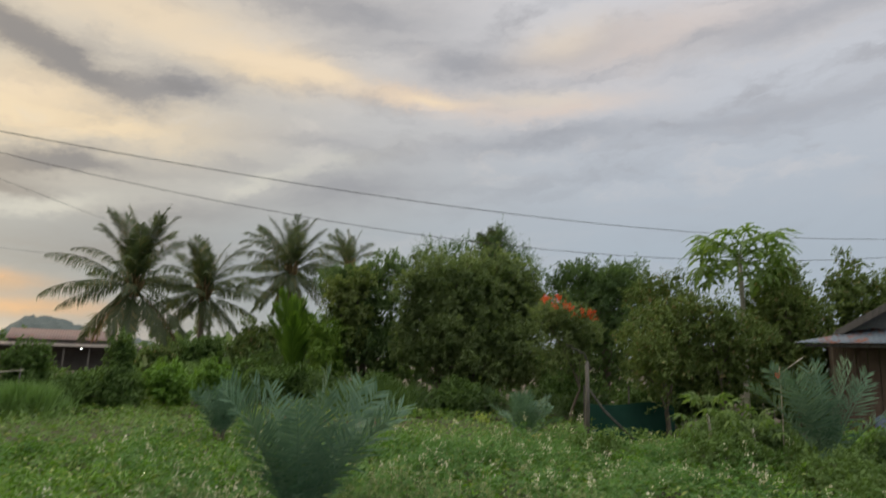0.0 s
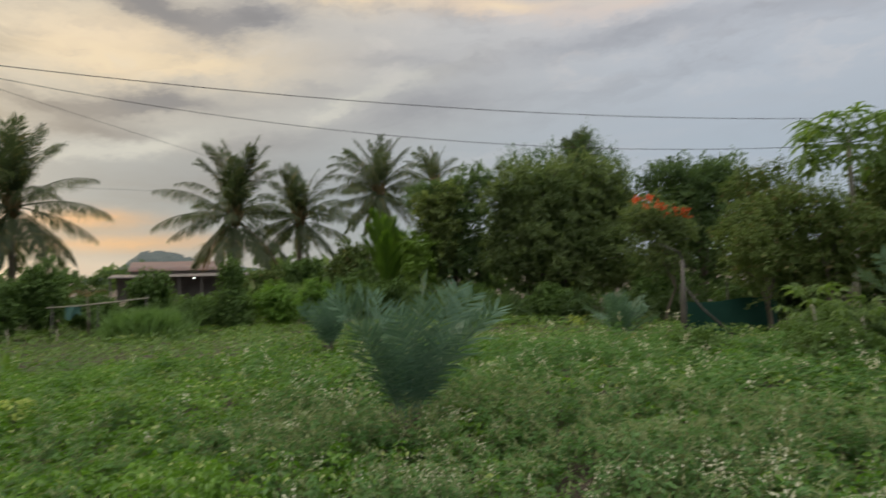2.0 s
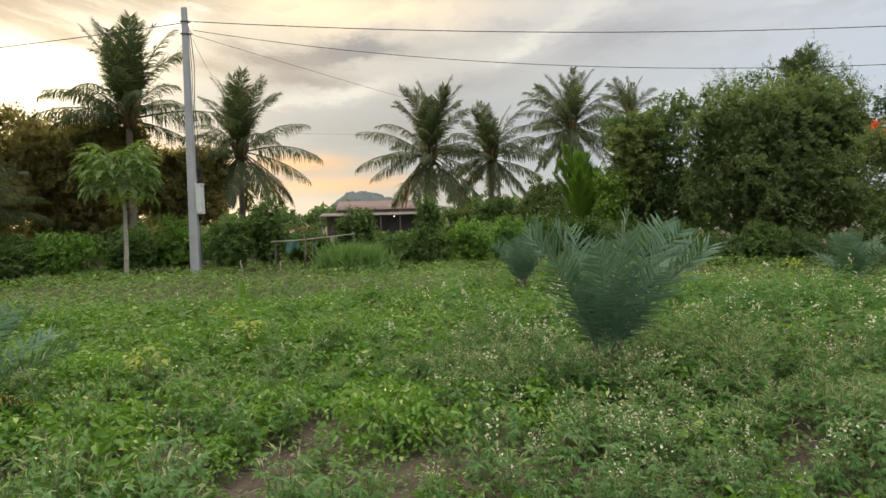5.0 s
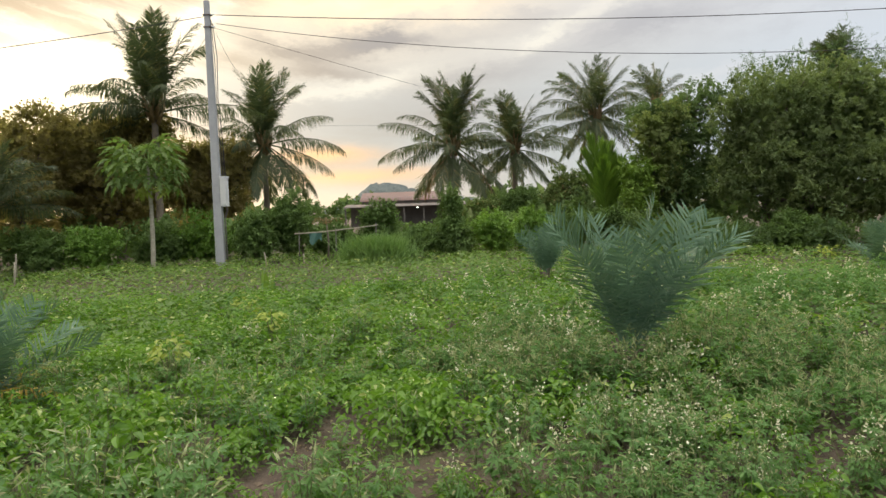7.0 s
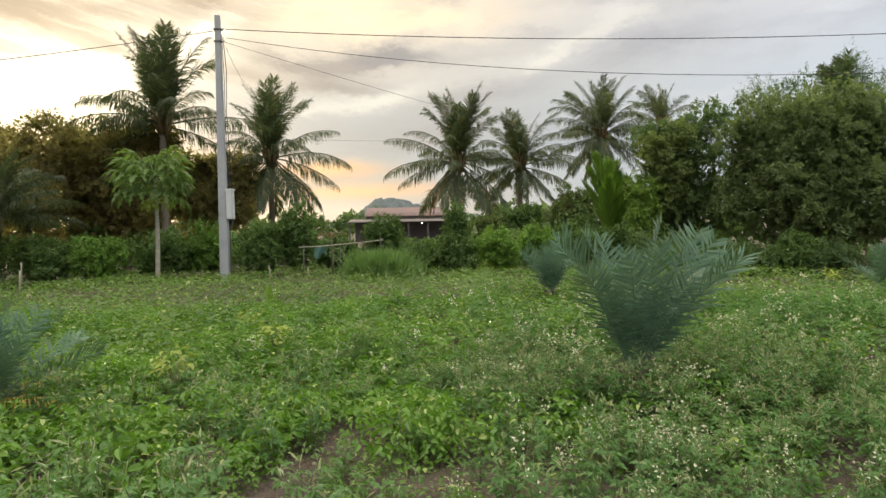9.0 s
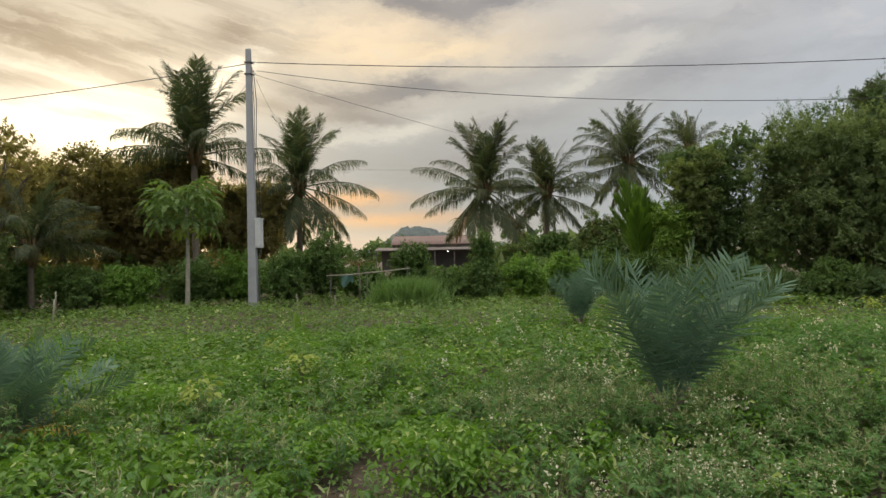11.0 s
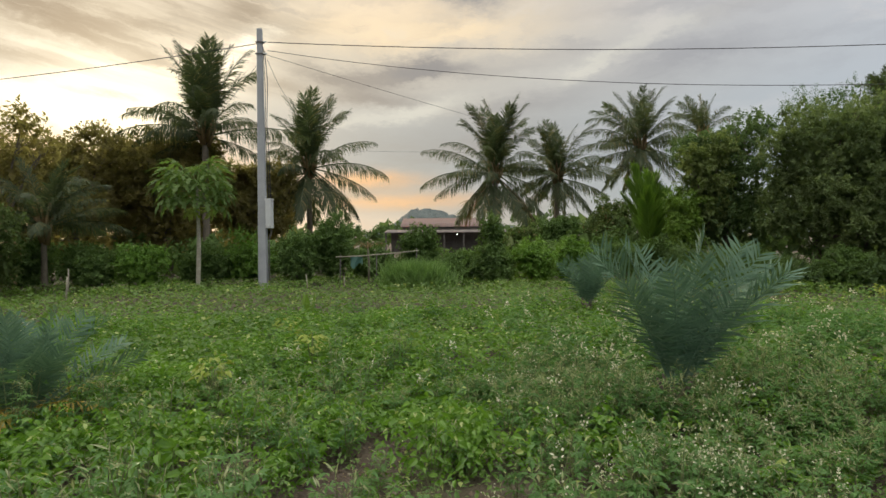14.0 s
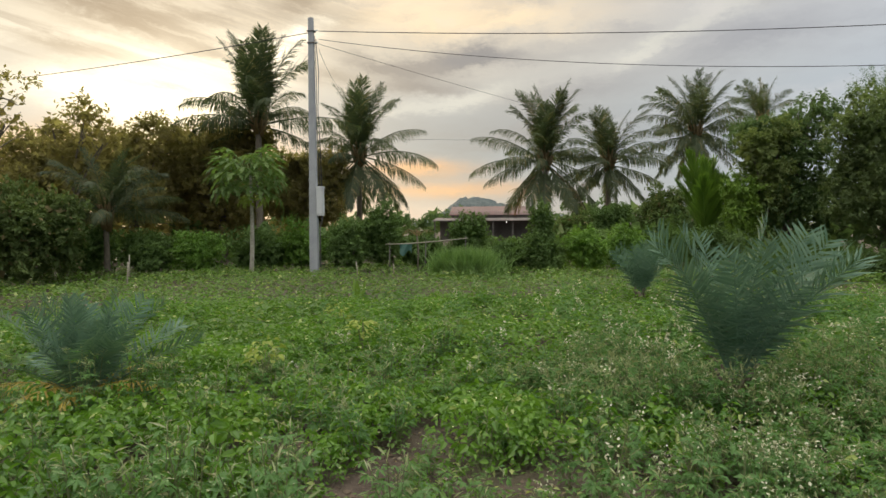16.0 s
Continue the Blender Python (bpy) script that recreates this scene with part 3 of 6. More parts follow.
def inner_leaves(blobs, n, size, rng):
    """Larger sprays deep inside the crown, where single leaves cannot be told apart."""
    vol = np.array([bb[3] * bb[4] * bb[5] for bb in blobs])
    blob = np.array(blobs, float)[rng.choice(len(blobs), n, p=vol / vol.sum())]
    pos = blob[:, :3] + unit(rng.normal(size=(n, 3))) * rng.random((n, 1)) ** 0.4 * 0.78 * blob[:, 3:]
    keep = pos[:, 2] > 0.25
    m = keep.sum()
    return spread(LEAF2, pos[keep], rng.normal(size=(m, 3)), rng.normal(size=(m, 3)), size * rng.uniform(0.7, 1.3, m), 1.5)


def lumpy(blobs, rng, each=6):
    """The same masses with smaller lobes growing out of them, for an uneven outline."""
    out = [tuple(bb[:3]) + (bb[3] * 0.88, bb[4] * 0.88, bb[5] * 0.88) for bb in blobs]
    for bb in blobs:
        for k in range(each):
            d = unit(rng.normal(size=3) + np.array((0, 0, 0.35)))
            f = rng.uniform(0.22, 0.42)
            c = np.array(bb[:3]) + d * np.array(bb[3:]) * rng.uniform(0.72, 0.98)
            r = min(bb[3:]) * f
            if c[2] - r * 0.5 > 0.1:
                out.append((*c, r * 1.15, r * 1.15, r))
    return out


def tree(name, x, y, label, category, blobs, mat, clumps, per, size, seed, trunk=0.12, fork=0.35, leaf=LEAF2, bark="bark", group="", spray=0.26, droop=0.35, inner=0.35, blossoms=(), fill=0.9, lumps=7):
    rng = np.random.default_rng(seed)
    root = thing(name, x, y, label, category, group, z=float(lay(x, y)))
    top = max(bb[2] for bb in blobs)
    b = Bits()
    knee = np.array((rng.normal(0, 0.1), rng.normal(0, 0.1), top * fork))
    b.tube([(0, 0, -0.1), (knee[0] * 0.3, knee[1] * 0.5, knee[2] * 0.5), knee], [trunk * 1.25, trunk, trunk * 0.85], 8, cap=False)
    for bb in blobs:
        c = np.array(bb[:3], float)
        limb(b, knee, c, trunk * 0.6, trunk * 0.22, rng)
        for k in range(4):
            d = unit(rng.normal(size=3) + np.array((0, 0, 0.4)))
            limb(b, c + (knee - c) * rng.uniform(0, 0.4), c + d * np.array(bb[3:]) * 0.85, trunk * 0.22, trunk * 0.05, rng, sides=4)
    part("trunk", b.mesh("trunk", bark, True), root)
    core = blobs
    blobs = lumpy(blobs, rng, lumps)
    crown = part("crown", leaves("crown", [crown_leaves(blobs, clumps, per, size, rng, leaf, spray, droop, inner), inner_leaves(core, int(1.5 * fill * clumps), size * 1.8, rng)], mat), root)
    if blossoms:
        part("blossoms", leaves("blossoms", [crown_leaves(blossoms, 34, 13, 0.07, rng, LEAF2, 0.12, 0.0, 0.3)], "red"), root, "bright red blossoms on the upper twigs")
    return root


def bush(x, y, high, wide, mat, label, seed, size=0.09, dense=1.0, name="bush", category="bush", group="bushes along the field", leaf=LEAF2, deep=None, spray=0.16):
    deep = deep or wide
    rng = np.random.default_rng(seed)
    blobs = [(0, 0, high * 0.45, wide * 0.5, deep * 0.5, high * 0.5)]
    for k in range(4):
        a = rng.uniform(0, 6.28)
        r = rng.uniform(0.2, 0.38)
        h = high * rng.uniform(0.3, 0.62)
        blobs.append((math.cos(a) * wide * r, math.sin(a) * deep * r, h, wide * 0.26, deep * 0.26, min(high * 0.34, high - h)))
    n = int(150 * dense * (wide * high + wide * deep * 0.5))
    return tree(name, x, y, label, category, blobs, mat, n, 11, size, seed, trunk=0.035, fork=0.2, leaf=leaf, group=group, spray=spray, inner=0.1, fill=0.7)


# the trees beyond the field, to the right
tree("broad_tree", 11.45, 20.9, "broad dense dark green tree beyond the field", "tree",
     [(0, 0, 3.1, 2.9, 2.2, 2.5), (0.9, 0, 4.6, 1.8, 1.6, 1.35), (-1.3, -0.3, 4.1, 1.5, 1.5, 1.5), (1.9, 0.2, 3.6, 1.5, 1.5, 1.6), (-1.9, 0, 2.2, 1.2, 1.3, 1.3), (0.2, -0.8, 1.9, 2.3, 1.6, 1.5)],
     "tree", 3400, 19, 0.12, 11, trunk=0.2, fork=0.2, spray=0.2, inner=0.12)
tree("feathery_tree", 11.4, 23.6, "tall tree with fine feathery leaves behind the broad tree", "tree",
     [(0, 0, 5.6, 1.3, 1.2, 0.9), (1.4, 0, 5.9, 1.4, 1.2, 0.9), (2.9, 0.2, 5.9, 1.3, 1.2, 1.0), (0.6, 0, 4.4, 1.6, 1.4, 1.2), (4.0, 0.2, 5.0, 1.3, 1.2, 1.2), (2.5, -0.3, 6.5, 0.6, 0.6, 0.75)],
     "feathery", 1000, 24, 0.07, 18, trunk=0.13, fork=0.5, spray=0.30, inner=0.15, leaf=SLIM2)
tree("leafy_tree", 8.75, 24.6, "dark leafy tree with a rounded crown", "tree",
     [(0, 0, 3.6, 1.6, 1.5, 1.8), (0.7, 0, 5.0, 0.95, 0.9, 0.9), (-0.6, 0, 4.3, 0.9, 0.9, 1.0), (0.2, -0.2, 2.0, 1.7, 1.5, 1.5)],
     "tree_dark", 1300, 17, 0.115, 12, trunk=0.14, inner=0.12)
tree("small_tree", 7.75, 23.7, "light olive-green small tree before the dark one", "tree",
     [(0, 0, 3.5, 0.85, 0.8, 1.0), (-0.35, 0, 4.1, 0.6, 0.6, 0.6), (0.5, 0, 4.5, 0.55, 0.55, 0.5), (0.2, 0, 2.5, 0.8, 0.8, 0.9)], "light_olive", 420, 15, 0.12, 19, trunk=0.06, fork=0.3, spray=0.2)
tree("flame_tree", 11.6, 15.5, "small green tree with bright red blossoms on top", "tree",
     [(0, 0, 2.7, 0.9, 0.8, 0.75), (0.5, 0, 2.6, 0.7, 0.7, 0.6), (-0.6, 0.1, 2.9, 0.6, 0.6, 0.5), (0, 0, 1.8, 0.9, 0.8, 0.7)],
     "tree", 420, 15, 0.09, 13, trunk=0.04, blossoms=[(-0.85, -0.5, 3.4, 0.3, 0.3, 0.2), (-0.45, -0.5, 3.2, 0.4, 0.3, 0.16), (0.05, -0.5, 3.05, 0.45, 0.3, 0.15)])
tree("round_tree", 16.6, 20.0, "round-topped dark tree behind the thicket", "tree",
     [(0, 0, 3.8, 2.2, 2.0, 1.9), (-0.9, 0, 4.4, 1.2, 1.2, 1.1), (0.9, 0, 4.5, 1.1, 1.2, 1.1), (0, 0, 2.2, 2.3, 2.0, 1.8)],
     "tree_dark", 1600, 17, 0.115, 14, trunk=0.16, inner=0.12)
tree("small_tree", 11.9, 12.0, "bushy olive-green small tree with brownish shoots", "tree",
     [(0, 0, 2.0, 1.0, 0.9, 1.2), (0.4, 0, 2.7, 0.6, 0.6, 0.6), (-0.5, 0, 1.6, 0.7, 0.7, 0.9)], "olive", 520, 14, 0.085, 15, trunk=0.06, fork=0.25, group="olive trees by the hut", spray=0.2)
tree("small_tree", 13.1, 11.4, "bushy olive-green small tree with brownish shoots", "tree",
     [(0, 0, 2.1, 1.0, 0.9, 1.3), (-0.4, 0, 2.8, 0.6, 0.6, 0.65), (0.5, 0, 2.4, 0.6, 0.6, 0.8)], "olive", 520, 14, 0.085, 16, trunk=0.06, fork=0.25, group="olive trees by the hut", spray=0.2)
tree("small_tree", 13.9, 14.2, "taller olive-green tree behind the others", "tree",
     [(0, 0, 2.5, 1.3, 1.2, 1.6), (0.3, 0, 3.6, 0.8, 0.8, 0.8)], "olive", 480, 14, 0.10, 17, trunk=0.08, group="olive trees by the hut")
for k, (x, y, h, lab) in enumerate([(16.9, 12.6, 5.4, "slender"), (17.9, 11.4, 5.3, "slender"), (18.2, 9.9, 5.0, "slender"), (15.9, 11.6, 4.5, "slender"), (17.4, 13.6, 5.2, "slender"), (18.9, 11.0, 4.8, "slender")]):
    tree("slender_tree", x, y, "slender tree with sparse small leaves behind the hut", "tree",
         [(0, 0, h * 0.55, 1.05, 1.0, h * 0.32), (0.3, 0.1, h * 0.8, 0.5, 0.5, h * 0.18), (-0.4, -0.1, h * 0.72, 0.45, 0.5, h * 0.15), (0, 0, h * 0.3, 1.0, 1.0, h * 0.25)],
         "olive", 620, 13, 0.10, 30 + k, trunk=0.06, fork=0.3, group="slender trees behind the hut", spray=0.2)

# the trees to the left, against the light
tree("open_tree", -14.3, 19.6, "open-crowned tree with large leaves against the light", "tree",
     [(0, 0, 3.4, 0.8, 0.8, 1.0), (0.4, 0, 5.0, 0.55, 0.6, 0.6), (-0.7, 0, 4.6, 0.7, 0.6, 0.4), (0.9, 0.2, 4.2, 0.6, 0.6, 0.4)], "glare_tree", 170, 11, 0.16, 41, trunk=0.09, fork=0.45, spray=0.26, inner=0.15, fill=0.3)
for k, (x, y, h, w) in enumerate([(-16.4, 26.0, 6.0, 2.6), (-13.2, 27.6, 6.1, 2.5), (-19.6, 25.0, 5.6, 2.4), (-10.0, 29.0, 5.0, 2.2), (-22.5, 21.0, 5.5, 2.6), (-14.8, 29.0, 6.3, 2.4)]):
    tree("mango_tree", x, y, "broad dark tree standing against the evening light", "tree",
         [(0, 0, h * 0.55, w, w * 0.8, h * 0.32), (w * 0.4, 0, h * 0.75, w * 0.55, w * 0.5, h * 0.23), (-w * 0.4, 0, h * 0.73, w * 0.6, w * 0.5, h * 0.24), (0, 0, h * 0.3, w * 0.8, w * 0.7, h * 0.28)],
         "glare_tree", 1500, 17, 0.145, 44 + k, trunk=0.17, group="trees against the light", spray=0.30, inner=0.15, fill=0.85)
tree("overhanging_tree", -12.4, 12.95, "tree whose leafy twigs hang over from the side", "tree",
     [(1.2, 0.1, 4.4, 0.8, 0.6, 0.55), (1.3, 0.1, 3.7, 0.6, 0.5, 0.5), (-0.8, 0, 4.2, 1.6, 1.5, 1.3)], "glare_tree", 200, 12, 0.10, 50, trunk=0.10, spray=0.22, droop=0.9)

# bushes along the far side of the field: x, y, height, width, material, size of leaf, words
HEDGE = [
    (-12.9, 15.6, 3.0, 2.4, "olive", 0.12, "tall dark bush by the field's end"), (-15.4, 14.6, 2.6, 2.6, "olive", 0.12, "tall dark bush by the field's end"),
    (-13.6, 18.8, 1.7, 1.9, "hedge", 0.10, "dark green bush along the field"), (-11.6, 19.2, 1.5, 1.7, "hedge", 0.10, "dark green bush along the field"), (-10.2, 19.4, 1.55, 1.6, "mound", 0.09, "rounded green bush along the field"),
    (-8.9, 21.2, 1.5, 1.6, "hedge", 0.10, "dark green bush beside the papaya tree"), (-7.7, 21.6, 1.75, 1.7, "mound", 0.09, "green bush behind the power pole"), (-5.7, 20.8, 1.75, 1.5, "hedge", 0.09, "feathery dark bush beside the power pole"),
    (-4.75, 21.4, 2.5, 1.3, "hedge", 0.10, "upright green bush along the field"), (-3.7, 22.2, 1.3, 1.6, "hedge", 0.10, "low dark bush behind the rail"), (-2.1, 22.6, 2.15, 1.3, "hedge", 0.09, "small upright bush before the house"),
    (-0.75, 21.2, 1.25, 1.5, "hedge", 0.10, "low dark bush along the field"), (0.25, 20.7, 2.6, 0.8, "hedge", 0.09, "narrow column of climbing vine"), (0.35, 20.5, 1.45, 1.2, "hedge", 0.10, "dark vine-covered mound along the field"),
    (1.6, 21.0, 1.5, 1.35, "mound", 0.10, "bright green vine-covered mound"), (2.9, 21.9, 1.75, 1.3, "mound", 0.10, "bright green vine-covered mound"), (4.3, 22.0, 1.35, 1.5, "hedge", 0.10, "green bush behind the date palm"),
    (5.4, 28.6, 3.3, 2.0, "olive", 0.11, "olive bush below the palms"), (3.2, 29.6, 2.5, 2.2, "hedge", 0.11, "dark bush below the palms"), (1.6, 29.0, 2.0, 1.8, "olive", 0.11, "olive bush below the palms"),
    (7.0, 23.6, 3.5, 1.35, "light_bush", 0.11, "light green leafy bush"), (5.9, 23.0, 1.5, 1.7, "hedge", 0.11, "dark green bush along the field"), (7.9, 20.4, 1.25, 1.6, "hedge", 0.10, "dark green bush under the trees"),
    (9.6, 18.4, 1.2, 1.6, "hedge", 0.10, "dark green bush under the trees"), (13.0, 17.6, 1.6, 2.0, "hedge", 0.10, "dark green bush under the trees"), (12.4, 13.6, 1.3, 1.6, "hedge", 0.09, "dark green bush under the trees"),
    (10.6, 9.4, 0.95, 1.3, "hedge", 0.08, "weedy bush by the hut"), (11.6, 7.2, 0.9, 1.4, "mound", 0.08, "weedy bush by the hut"), (13.3, 6.4, 1.0, 1.5, "hedge", 0.08, "weedy bush by the hut"), (15.5, 14.3, 2.6, 2.0, "olive", 0.10, "olive bush behind the small trees"),
    (9.8, 6.7, 0.75, 1.3, "hedge", 0.07, "dark weedy bush before the hut"), (8.8, 7.7, 0.65, 1.2, "hedge", 0.07, "dark weedy bush beside the papaya plants"), (10.9, 8.5, 0.85, 1.2, "tree_dark", 0.07, "dark weedy bush before the hut"),
    (8.1, 5.0, 0.6, 1.1, "hedge", 0.07, "dark weedy bush at the field's side"), (9.5, 5.0, 0.7, 1.2, "tree_dark", 0.07, "dark weedy bush at the field's side"), (11.8, 5.9, 0.95, 1.5, "tree_dark", 0.08, "dark weedy bush before the hut"), (7.7, 9.3, 0.5, 1.0, "hedge", 0.07, "low weedy bush by the thicket"),
    (7.5, 4.2, 0.7, 1.2, "hedge", 0.06, "dark weedy bush at the field's side"), (8.7, 4.3, 0.8, 1.3, "tree_dark", 0.07, "dark weedy bush at the field's side"), (10.4, 5.6, 1.05, 1.5, "tree_dark", 0.08, "dark weedy bush before the hut"), (8.6, 5.7, 0.75, 1.2, "hedge", 0.06, "dark weedy bush round the large date palm"),
]
for k, (x, y, h, w, mat, size, words) in enumerate(HEDGE):
    bush(x, y, h, w, mat, words, 100 + k, size)


def thicket(name, spots, mat, label, seed, size=0.2, per=14, each=26, kind="stuff"):
    """A run of scrub too far off to tell its plants apart."""
    rng = np.random.default_rng(seed)
    blobs = [(x, y, h * 0.45, w, w * 0.8, h * 0.55) for x, y, h, w in spots]
    me = leaves(name, [crown_leaves(blobs, each * len(blobs), per, size, rng, LEAF2, 0.34, 0.3, 0.2), inner_leaves(blobs, each * len(blobs) // 2, size * 3, rng)], mat)
    return tagged(new(name, me), label, "thicket", kind=kind)


rng = np.random.default_rng(60)
thicket("thicket", [(x, 26.0 + rng.uniform(-1.5, 2.5), rng.uniform(1.2, 2.0) * (0.55 if -6 < x < 0.5 else 1.0), rng.uniform(0.8, 1.3)) for x in np.arange(-26, 6, 0.9)], "hedge", "dark green scrub behind the bushes", 61)
thicket("right_thicket", [(5.5 + 0.8 * k, 27.5 - 0.42 * k + rng.uniform(-1, 1), rng.uniform(1.8, 2.8), rng.uniform(0.9, 1.4)) for k in range(26)], "tree_dark", "dark scrub filling the gaps between the trees", 62)
thicket("under_thicket", [(6.4 + 0.55 * k, 21.2 - 0.5 * k + rng.uniform(-0.5, 0.7), rng.uniform(0.7, 1.3), rng.uniform(0.5, 0.8)) for k in range(20)], "tree_dark", "low dark undergrowth below the trees", 63, size=0.12, each=36)
far_spots = [(x, rng.uniform(66, 80), rng.uniform(1.6, 3.4) + (1.2 if x > 3 or x < -22 else 0.0), rng.uniform(2.0, 3.4)) for x in np.arange(-70, 90, 2.2)]
far_spots += [(-13.6, 90, 2.4, 1.4), (-12.4, 90, 3.0, 1.5), (-11.2, 91, 3.8, 1.6), (-10.0, 92, 4.4, 1.6)]
thicket("far_woods", far_spots, "tree_dark", "far line of trees on the horizon", 64, size=0.5, per=12, each=24)


# ---- palms ----
def frond(name, mat, long, el0, bow, pairs, blade_long, hang, vee, wide, seed, bare=0.14, stem=0.03, leans=(28, 42, 66), twist=0.5, taper=(0.5, 0.55, 1.0, 0.85, 0.35)):
    """A feather leaf rising at el0 degrees and bowing over by bow degrees, along +y; hang (0 to 1): how far its blades droop."""
    rng = np.random.default_rng(seed)
    s = np.linspace(0, 1, 25)
    ang = np.radians(el0 - bow * s**1.8)
    step = long / 24
    py = np.concatenate([[0], np.cumsum(np.cos(ang[:-1]) * step)])
    pz = np.concatenate([[0], np.cumsum(np.sin(ang[:-1]) * step)])
    side_bow = 0.08 * long * rng.normal() * s**2
    path = np.stack([side_bow, py, pz], 1)
    b = Bits()
    b.tube(path[::3], np.linspace(stem, stem * 0.15, 9), 5, cap=False)
    at = np.repeat(np.linspace(bare, 0.99, pairs), 2) + rng.normal(0, 0.005, pairs * 2)
    at = np.clip(at, bare, 1.0)
    sign = np.tile([1.0, -1.0], pairs)
    p = np.stack([np.interp(at, s, path[:, k]) for k in range(3)], 1)
    a = np.interp(at, s, ang)
    tan = np.stack([0 * a, np.cos(a), np.sin(a)], 1)
    up0 = np.stack([0 * a, -np.sin(a), np.cos(a)], 1)
    turn = (twist * rng.normal() * at**1.5)[:, None]
    x0 = np.array([(1.0, 0, 0)])
    x, up = x0 * np.cos(turn) + up0 * np.sin(turn), up0 * np.cos(turn) - x0 * np.sin(turn)
    lean = np.radians(np.interp(at, [0, 0.5, 1], leans)) + rng.normal(0, 0.13, len(at)) + 0.07 * np.sin(at * 23 + seed)
    d = unit(sign[:, None] * np.cos(lean)[:, None] * x + np.sin(lean)[:, None] * tan + (vee + rng.normal(0, 0.12, len(at)))[:, None] * up)
    ln = blade_long * np.interp(at, [0, bare, 0.45 if bare > 0.22 else 0.35, 0.7, 1], taper) * rng.uniform(0.82, 1.1, len(at))
    down = np.array([(0, 0, -1.0)])
    g = np.clip(hang * (rng.uniform(0.65, 1.25, len(at)) + 0.15 * np.sin(at * 31 + seed * 2)), 0, 0.96)[:, None]
    mid = p + unit(d * (1 - 0.5 * g) + down * 0.5 * g) * ln[:, None] * 0.5
    tip = mid + unit(d * (1 - g) + down * g) * ln[:, None] * 0.5
    w = unit(np.cross(d, up)) * wide * 0.5
    n = len(at)
    v = np.stack([p - w * 0.5, p + w * 0.5, mid + w, mid - w, tip], 1).reshape(-1, 3)
    k = np.arange(n)[:, None] * 5
    b.add(v, k + np.array([[0, 1, 2, 3]]), k + np.array([[3, 2, 4]]))
    return b.mesh(name, mat)


def coco_hang(e):
    """Blades of low leaves hang, those of upright ones stand out."""
    return float(np.interp(e, [-38, -10, 14, 36, 58, 74, 88], [0.7, 0.82, 0.85, 0.75, 0.5, 0.26, 0.16]))


COCO_BOW = {88: 16, 85: 30, 80: 34, 74: 60, 70: 46, 58: 80, 36: 66, 14: 50, -10: 36, -38: 24}
COCO = {e: [frond("frond", "coco", 3.95 if e >= 70 else 4.1 if e > 0 else 3.6, e, bow * f, 96, 1.05, coco_hang(e), 0.05, 0.038, 500 + 10 * e + k, stem=0.042, bare=0.2, leans=(22, 34, 54) if e >= 70 else (30, 42, 66)) for k, f in enumerate((1.0, 0.82, 1.15))] for e, bow in COCO_BOW.items()}
COCO_Y = {e: [frond("frond", "coco_young", 3.3, e, bow, 84, 1.0, 0.05, 0.12, 0.06, 900 + 10 * e + k, stem=0.035, leans=(60, 66, 76), twist=0.2) for k in range(3)] for e, bow in {86: 14, 76: 26, 60: 50, 40: 60}.items()}
DEAD = [frond("dead_frond", "coco_dead", 3.2, -35, 45, 36, 0.6, 1.0, -0.1, 0.04, 700 + k) for k in range(2)]


def palm(x, y, hub, label, size, seed, counts, fronds=COCO, trunk=0.13, lean=(0.0, 0.0), name="coconut_palm", dead=0, group="coconut palms beyond the field", yaw0=0.0, plain=()):
    rng = np.random.default_rng(seed)
    root = thing(name, x, y, label, "palm tree", group, z=float(lay(x, y)) if abs(x) < 32 and y < 40 else 0.0)
    s = np.linspace(0, 1, 15)
    b = Bits()
    r = trunk * (1.0 - 0.3 * s + 0.5 * np.exp(-s * 14)) * (1 + 0.05 * np.cos(np.arange(15) * np.pi))
    r[-1] *= 0.35
    b.tube(np.stack([lean[0] * (s**1.5 - 1), lean[1] * (s**1.5 - 1), -0.1 + (hub + 0.1) * s], 1), r, 9)
    part("trunk", b.mesh("trunk", "bark", True), root, "ringed grey-brown trunk")
    b = Bits()
    for k in range(16):
        a, h = k * 2.4, hub - 0.25 + 0.035 * k
        b.tube([(trunk * 0.7 * math.cos(a), trunk * 0.7 * math.sin(a), h - 0.2), (trunk * 1.5 * math.cos(a), trunk * 1.5 * math.sin(a), h + 0.12), (trunk * 2.6 * math.cos(a), trunk * 2.6 * math.sin(a), h + 0.55)], [0.09, 0.07, 0.03], 5)
    part("leaf_sheath", b.mesh("leaf_sheath", "coco_dead", True), root, "brown fibrous leaf bases round the heart")
    turn = yaw0
    for e, n in counts:
        for k in range(n):
            turn += 137.5 + rng.normal(0, 14)
            m = pose(0, 0, hub + rng.uniform(-0.12, 0.12), rng.normal(0, 3), rng.normal(0, 4), turn) @ Matrix.Scale(size * rng.uniform(0.88, 1.08), 4)
            part("frond", fronds[e][k % 3], root, m=m)
    for k, (e, yaw, *scale) in enumerate(plain):
        m = pose(0, 0, hub + rng.uniform(-0.12, 0.12), rng.normal(0, 2.5), rng.normal(0, 4), yaw + rng.normal(0, 6)) @ Matrix.Scale(size * (scale[0] if scale else rng.uniform(0.92, 1.05)), 4)
        part("frond", fronds[e][k % 3], root, m=m)
    for k in range(dead):
        turn += 137.5
        part("dead_frond", DEAD[k % 2], root, "brown dead frond hanging down", pose(0, 0, hub - 0.15, 0, 0, turn) @ Matrix.Scale(size, 4))
    return root


